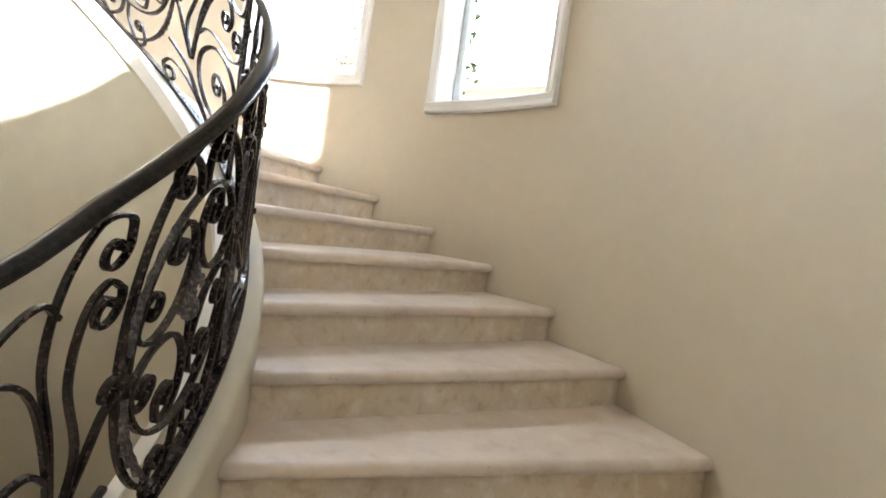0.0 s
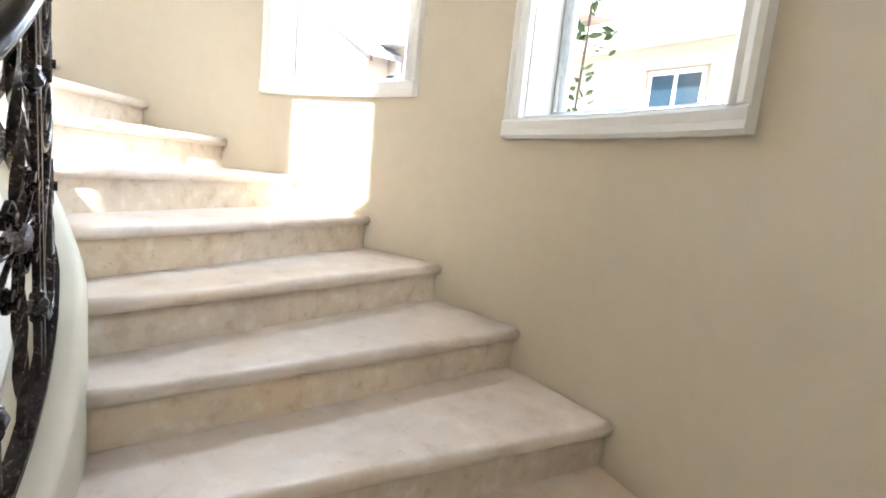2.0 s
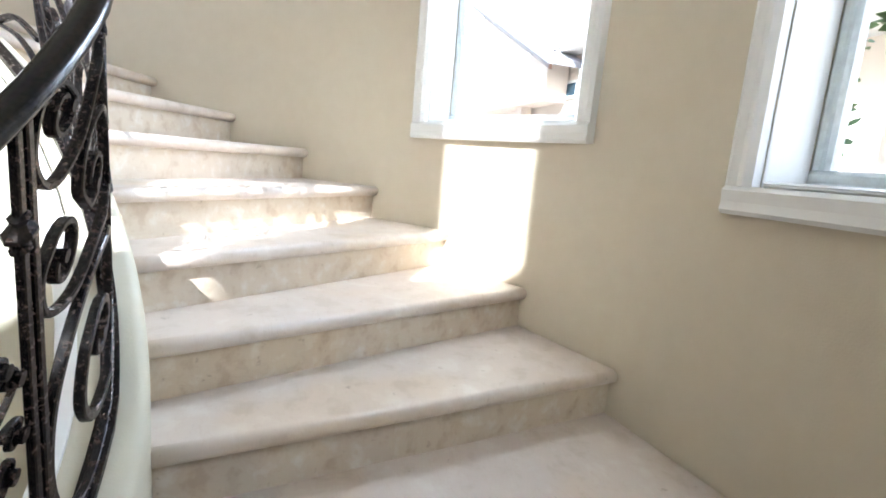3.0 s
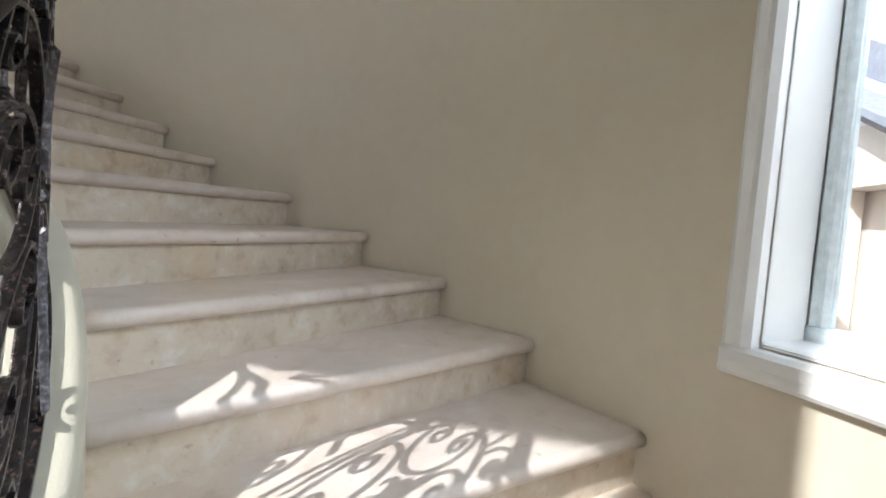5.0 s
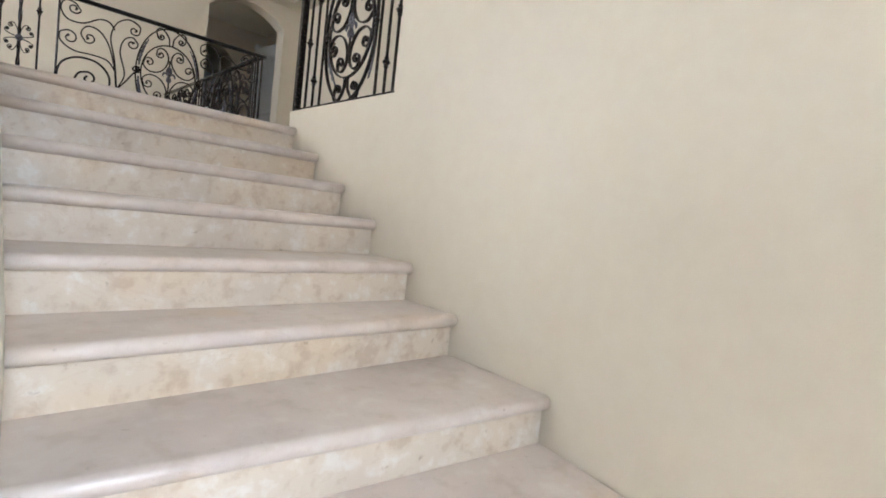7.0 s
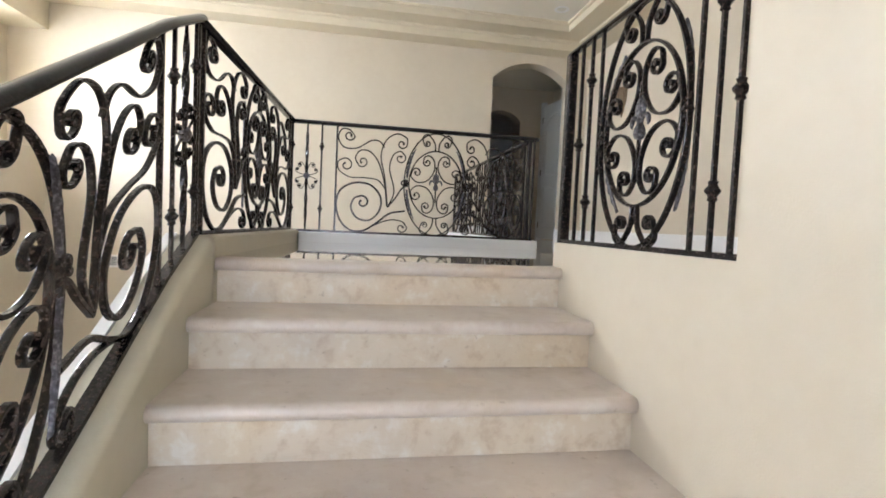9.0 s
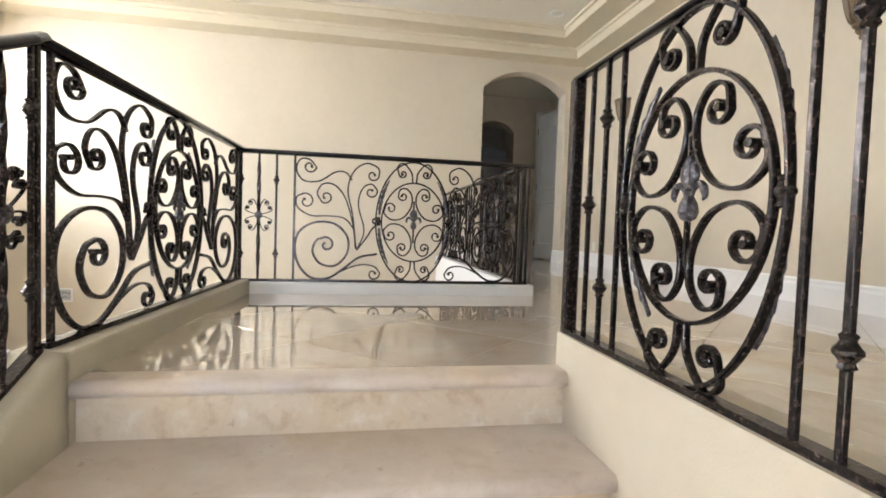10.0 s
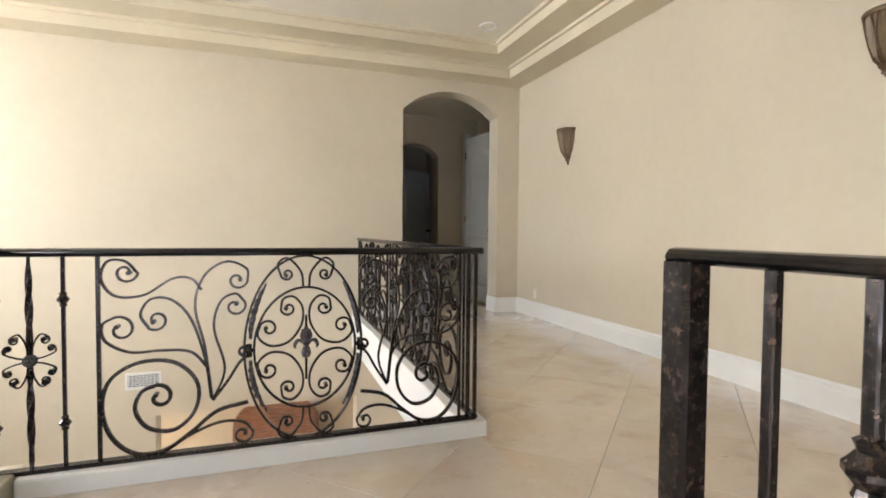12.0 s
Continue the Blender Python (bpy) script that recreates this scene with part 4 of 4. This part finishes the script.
first = sconce(5.68, 5.35)
copy_thing(first, pose(X_RIGHT, 2.88, 5.40 - 0.36))

# ---- ceiling lights, vent, outlet ----


def can_light(x, y):
    z = Z_CEIL + 0.25
    th = empty("recessed_light", "white recessed ceiling light, switched off", "ceiling light", group="recessed lights", at=(x, y, z))
    part("trim_ring", lathe(bmesh.new(), [(0.062, 0.0), (0.064, -0.008), (0.085, -0.010), (0.094, -0.004), (0.095, 0.0)], None, 28), WHITE, th)
    part("lamp", lathe(bmesh.new(), [(0.001, -0.006), (0.035, -0.005), (0.05, -0.002), (0.061, 0.0)], None, 24), PLATE, th)
    return th


c0 = can_light(4.42, 5.77)
for x, y in ((4.42, 3.2), (1.6, 5.77), (1.6, 2.6), (-1.0, 4.4)):
    copy_thing(c0, pose(x, y, Z_CEIL + 0.25))


def wall_vent(x, z):
    th = empty("wall_vent", "white louvred air vent set in a beige wall", "vent", at=(x, Y_FAR, z))
    w, h = 0.31, 0.165
    for lo, hi in (((-w / 2, -h / 2), (w / 2, -h / 2 + 0.02)), ((-w / 2, h / 2 - 0.02), (w / 2, h / 2)), ((-w / 2, -h / 2 + 0.02), (-w / 2 + 0.02, h / 2 - 0.02)), ((w / 2 - 0.02, -h / 2 + 0.02), (w / 2, h / 2 - 0.02))):
        part("frame", boxed((lo[0], -0.01, lo[1]), (hi[0], 0.0, hi[1]), 0.003), WHITE, th)
    # dark sheet behind the slats: the shade inside the duct, put into colour
    part("backing", boxed((-w / 2 + 0.02, -0.002, -h / 2 + 0.02), (w / 2 - 0.02, 0.0, h / 2 - 0.02)), DARK, th)
    for k in range(8):
        zz = -h / 2 + 0.026 + k * (h - 0.052) / 7
        part("slat", boxed((-w / 2 + 0.02, -0.008, zz - 0.003), (w / 2 - 0.02, -0.002, zz + 0.003)), WHITE, th)
    for k in range(9):
        xx = -w / 2 + 0.03 + k * (w - 0.06) / 8
        part("fin", boxed((xx - 0.002, -0.0095, -h / 2 + 0.02), (xx + 0.002, -0.0085, h / 2 - 0.02)), WHITE, th)
    return th


vent = wall_vent(1.24, 2.83)
copy_thing(vent, pose(-1.25, Y_FAR, 2.83))

out = empty("wall_outlet", "ivory electrical outlet above the white baseboard", "outlet", at=(X_RIGHT, 6.3, Z_LAND + 0.27))
part("plate", boxed((-0.006, -0.036, -0.058), (0, 0.036, 0.058), 0.003), PLATE, out)
for dz in (-0.022, 0.022):
    part("socket", lathe(bmesh.new(), [(0.001, 0.0085), (0.015, 0.0085), (0.017, 0.006)], pose(0, 0, dz, 0, -90, 0), 14), PLATE, out)

# ---- lower foyer ----
arch_door = empty("wooden_arch", "brown wooden arched doorway on the lower floor", "doorway", at=(2.5, 9.3, Z_LOW))
pts = [(-0.55, 0.0), (0.55, 0.0), (0.55, 2.02)] + [(0.55 * math.cos(math.pi * k / 16), 2.02 + 0.42 * math.sin(math.pi * k / 16)) for k in range(1, 16)] + [(-0.55, 2.02)]
bm = bmesh.new()
loft(bm, [[Vector((x, -0.06, z)) for x, z in pts], [Vector((x, 0.0, z)) for x, z in pts]])
part("leaf", bm, RED_BROWN, arch_door)
bm = bmesh.new()
loft(bm, [[Vector((x * a, b, 2.0 + (z - 2.0) * (1 + (a - 1) * 0.4))) for x, z in pts] for a, b in ((1.0, -0.065), (1.0, -0.09), (1.14, -0.09), (1.14, -0.003))], True, False)
part("casing", bm, RED_BROWN, arch_door)

entry = empty("entry_door", "dark iron and glass entry door in the foyer wall", "door", at=(X_LEDGE + 0.002, 4.85, Z_LOW))
entry.rotation_euler = (0, 0, radians(90))
for lo, hi in (((-0.70, 0.0), (-0.60, 2.55)), ((0.60, 0.0), (0.70, 2.55)), ((-0.60, 2.45), (0.60, 2.55)), ((-0.60, 0.0), (0.60, 0.25)), ((-0.05, 0.25), (0.05, 2.45)), ((-0.60, 1.15), (-0.05, 1.22)), ((0.05, 1.15), (0.60, 1.22))):
    part("frame", boxed((lo[0], -0.07, lo[1]), (hi[0], 0.0, hi[1]), 0.006), WOOD, entry)
for lo, hi in (((-0.60, 0.25), (-0.05, 1.15)), ((0.05, 0.25), (0.60, 1.15)), ((-0.60, 1.22), (-0.05, 2.45)), ((0.05, 1.22), (0.60, 2.45))):
    part("pane", boxed((lo[0], -0.03, lo[1]), (hi[0], -0.02, hi[1])), AMBER, entry)
cas = empty("door_surround", "pinkish stone casing with a cornice round the entry door", "door frame", "structure", at=(X_LEDGE + 0.002, 4.85, Z_LOW))
cas.rotation_euler = (0, 0, radians(90))
for lo, hi, d in (((-0.95, 0.0), (-0.71, 2.57), 0.06), ((0.71, 0.0), (0.95, 2.57), 0.06), ((-0.95, 2.57), (0.95, 2.70), 0.07), ((-1.0, 2.70), (1.0, 2.76), 0.11), ((-1.03, 2.76), (1.03, 2.80), 0.14)):
    part("moulding", boxed((lo[0], -d, lo[1]), (hi[0], 0.0, hi[1]), 0.01), RISER, cas)

# ---- outside ----
bm = bmesh.new()
v = [bm.verts.new(p) for p in ((-900, -900, Z_LOW - 0.25), (900, -900, Z_LOW - 0.25), (900, 900, Z_LOW - 0.25), (-900, 900, Z_LOW - 0.25))]
bm.faces.new(v)
tagged(part("ground", bm, EARTH), "pale paving and ground around the houses", "ground", kind="structure")


def house_window(parent, x0, x1, z0, z1, y, panes):
    win = part("window", boxed((x0, y - 0.02, z0), (x1, y + 0.05, z1), 0.01), WHITE, parent)
    w = (x1 - x0 - 0.06) / panes
    for k in range(panes):
        part("pane", boxed((x0 + 0.06 + w * k, y + 0.03, z0 + 0.07), (x0 + w * (k + 1), y + 0.056, z1 - 0.07)), DARK, win)


def house_wing(x0, x1, y, z1, label):
    th = empty("house", label, "house", at=(0, 0, 0))
    zb = Z_LOW - 0.25
    part("wall", boxed((x0, y - 6, zb), (x1, y, z1)), STUCCO, th)
    part("soffit", boxed((x0 - 0.3, y - 6.3, z1), (x1 + 0.3, y + 0.5, z1 + 0.06)), WHITE, th)
    bm = bmesh.new()
    prof = [(y + 0.5, z1 + 0.06), (y + 0.5, z1 + 0.2), (y + 0.62, z1 + 0.22), (y + 0.64, z1 + 0.12), (y + 0.58, z1 + 0.06)]
    loft(bm, [[Vector((x, a, b)) for a, b in prof] for x in (x0 - 0.3, x1 + 0.3)])
    part("gutter", bm, WHITE, th)
    bm = bmesh.new()
    prof = [(y + 0.5, z1 + 0.2), (y - 2.75, z1 + 0.75), (y - 6.3, z1 + 0.2), (y - 6.3, z1 + 0.1), (y - 2.75, z1 + 0.65), (y + 0.5, z1 + 0.1)]
    loft(bm, [[Vector((x, a, b)) for a, b in prof] for x in (x0 - 0.3, x1 + 0.3)])
    roof = part("roof", bm, ROOF, th)
    for k in range(int((x1 - x0) / 0.3)):
        x = x0 - 0.2 + k * 0.3
        bm = bmesh.new()
        loft(bm, [[Vector((x + 0.09 * math.cos(a), y + 0.5 - 3.2 * s, z1 + 0.2 + 0.54 * s + 0.07 * math.sin(a))) for a in (math.pi * q / 6 for q in range(7))] for s in (0, 1)], False)
        part("tile_row", bm, ROOF, roof)
    return th


wing = house_wing(5.4, 20, -8.0, 4.38, "stucco neighbour house with white gutter and tall windows")
for x in (6.2, 6.89, 7.58):
    house_window(wing, x, x + 0.37, 1.9, 3.84, -8.0, 1)
part("lintel", boxed((6.05, -8.0, 3.93), (8.2, -7.9, 4.06), 0.02), STUCCO, wing)
house_window(wing, 9.25, 9.82, 3.43, 3.84, -8.0, 1)
bm = bmesh.new()
loft(bm, [[Vector((x + 0.05 * math.cos(a), yy + 0.05 * math.sin(a), zz)) for a in (2 * math.pi * k / 8 for k in range(8))] for x, yy, zz in ((9.45, -7.45, 4.44), (9.4, -7.5, 4.34), (9.1, -7.86, 4.12), (9.1, -7.92, 3.9), (9.1, -7.92, Z_LOW - 0.25))])
part("downspout", bm, WHITE, wing)
wing2 = house_wing(-6.0, 5.08, -8.0, 3.55, "stucco neighbour house wing with a dark paned window")
house_window(wing2, 1.85, 2.65, 2.35, 3.2, -8.0, 2)
for lo, hi in (((1.62, 3.22), (2.9, 3.36)), ((1.62, 2.2), (1.8, 3.22)), ((2.7, 2.2), (2.9, 3.22))):
    part("surround", boxed((lo[0], -8.0, lo[1]), (hi[0], -7.93, hi[1]), 0.015), STUCCO, wing2)

annex = empty("house", "grey gabled annex of the neighbouring house", "house")


def raked(pts, y0, y1):
    return loft(bmesh.new(), [[Vector((x, y, z)) for x, z in pts] for y in (y0, y1)])


part("wall", raked([(9.67, 3.35), (14.0, 3.35), (14.0, 6.35), (9.67, 4.25)], -7.4, -7.95), STUCCO, annex)
part("post", boxed((11.2, -7.9, Z_LOW - 0.25), (11.5, -7.6, 3.35), 0.02), STUCCO, annex)
part("roof", raked([(9.05, 4.02), (14.2, 6.52), (14.2, 6.66), (9.05, 4.16)], -7.05, -7.95), GREY_ROOF, annex)
part("bargeboard", raked([(9.05, 3.9), (14.2, 6.4), (14.2, 6.52), (9.05, 4.02)], -7.1, -7.16), WOOD, annex)
part("upper_roof", raked([(9.9, 4.75), (14.2, 6.85), (14.2, 7.75), (9.9, 5.4)], -7.96, -12.0), GREY_ROOF, annex)


def leafy(name, label, at, height, spread_r, count, seed):
    th = empty(name, label, "plant", at=at)
    rnd = random.Random(seed)
    bm = bmesh.new()
    loft(bm, [[Vector((0.012 * (1 - t * 0.6) * math.cos(a) + 0.05 * math.sin(5 * t), 0.012 * math.sin(a), height * t)) for a in (2 * math.pi * k / 6 for k in range(6))] for t in (0, 0.2, 0.4, 0.6, 0.8, 1.0)])
    part("stem", bm, BARK, th)
    bm = bmesh.new()
    for _ in range(count):
        t = rnd.random() ** 0.8
        c = Vector((rnd.gauss(0, spread_r) + 0.05 * math.sin(5 * t), rnd.gauss(0, spread_r), height * (0.1 + 0.9 * t)))
        m = Matrix.Translation(c) @ Euler((rnd.uniform(-1, 1), rnd.uniform(-1, 1), rnd.uniform(0, 6.3))).to_matrix().to_4x4()
        s = rnd.uniform(0.03, 0.06)
        q = [bm.verts.new(m @ Vector(p)) for p in ((0, -s, 0), (s * 0.5, -s * 0.2, 0.006), (s * 0.35, s * 0.5, 0.004), (0, s, 0), (-s * 0.35, s * 0.5, 0.004), (-s * 0.5, -s * 0.2, 0.006))]
        bm.faces.new(q)
    part("foliage", bm, GREEN, th)
    return th


leafy("climbing_plant", "green climbing plant on a thin stem outside", (1.16, -4.5, Z_LOW - 0.25), 4.4, 0.09, 300, 3)
leafy("shrub", "green leafy shrub beside the neighbour house", (3.6, -5.5, Z_LOW - 0.25), 3.1, 0.26, 620, 5)
leafy("young_tree", "slender green tree beside the neighbour house", (5.0, -7.0, Z_LOW - 0.25), 6.6, 0.3, 700, 9)

# glowing sheet added far behind the neighbour houses to whiten and brighten the sky
m_sheet, nt_sheet, sh_sheet = material("glowing_sky_sheet")
sh_sheet.inputs["Base Color"].default_value = (0.8, 0.84, 0.9, 1)
sh_sheet.inputs["Emission Color"].default_value = (0.93, 0.97, 1.0, 1)
sh_sheet.inputs["Emission Strength"].default_value = 1.6
bm = bmesh.new()
loft(bm, [[polar(r, -150 + 5 * k, z) for r, z in ((90.0, -3.0), (90.0, 70.0), (91.0, 70.0), (91.0, -3.0))] for k in range(35)])
tagged(part("backdrop", bm, m_sheet), "white glowing sheet standing in for the sky behind the neighbour houses", "sky", kind="structure")

# ---- floor tiles, laid diagonally ----
TILE, GAP = 0.61, 0.002


def clipped(poly, lo, hi):
    for axis, lim, sign in ((0, lo[0], 1), (0, hi[0], -1), (1, lo[1], 1), (1, hi[1], -1)):
        res = []
        for i, p in enumerate(poly):
            q = poly[i - 1]
            ip, iq = (p[axis] - lim) * sign >= 0, (q[axis] - lim) * sign >= 0
            if ip != iq:
                t = (lim - q[axis]) / (p[axis] - q[axis])
                res.append((q[0] + (p[0] - q[0]) * t, q[1] + (p[1] - q[1]) * t))
            if ip:
                res.append(p)
        poly = res
        if len(poly) < 3:
            return []
    return poly


for slab, (lo, hi) in zip(slabs, AREAS):
    for i in range(-14, 22):
        for j in range(-22, 14):
            u, w = i * TILE, j * TILE
            sq = [(u + GAP / 2, w + GAP / 2), (u + TILE - GAP / 2, w + GAP / 2), (u + TILE - GAP / 2, w + TILE - GAP / 2), (u + GAP / 2, w + TILE - GAP / 2)]
            c = math.sqrt(0.5)
            sq = [((a - b) * c + 2.4, (a + b) * c + 2.55) for a, b in sq]
            poly = clipped(sq, lo, hi)
            if len(poly) < 3:
                continue
            cx, cy = sum(p[0] for p in poly) / len(poly), sum(p[1] for p in poly) / len(poly)
            bm = bmesh.new()
            loft(bm, [[Vector((x, y, Z_LAND - 0.016)) for x, y in poly], [Vector((x, y, Z_LAND - 0.001)) for x, y in poly], [Vector((x + (cx - x) * 0.002, y + (cy - y) * 0.002, Z_LAND)) for x, y in poly]])
            part("tile", bm, FLOOR, slab)
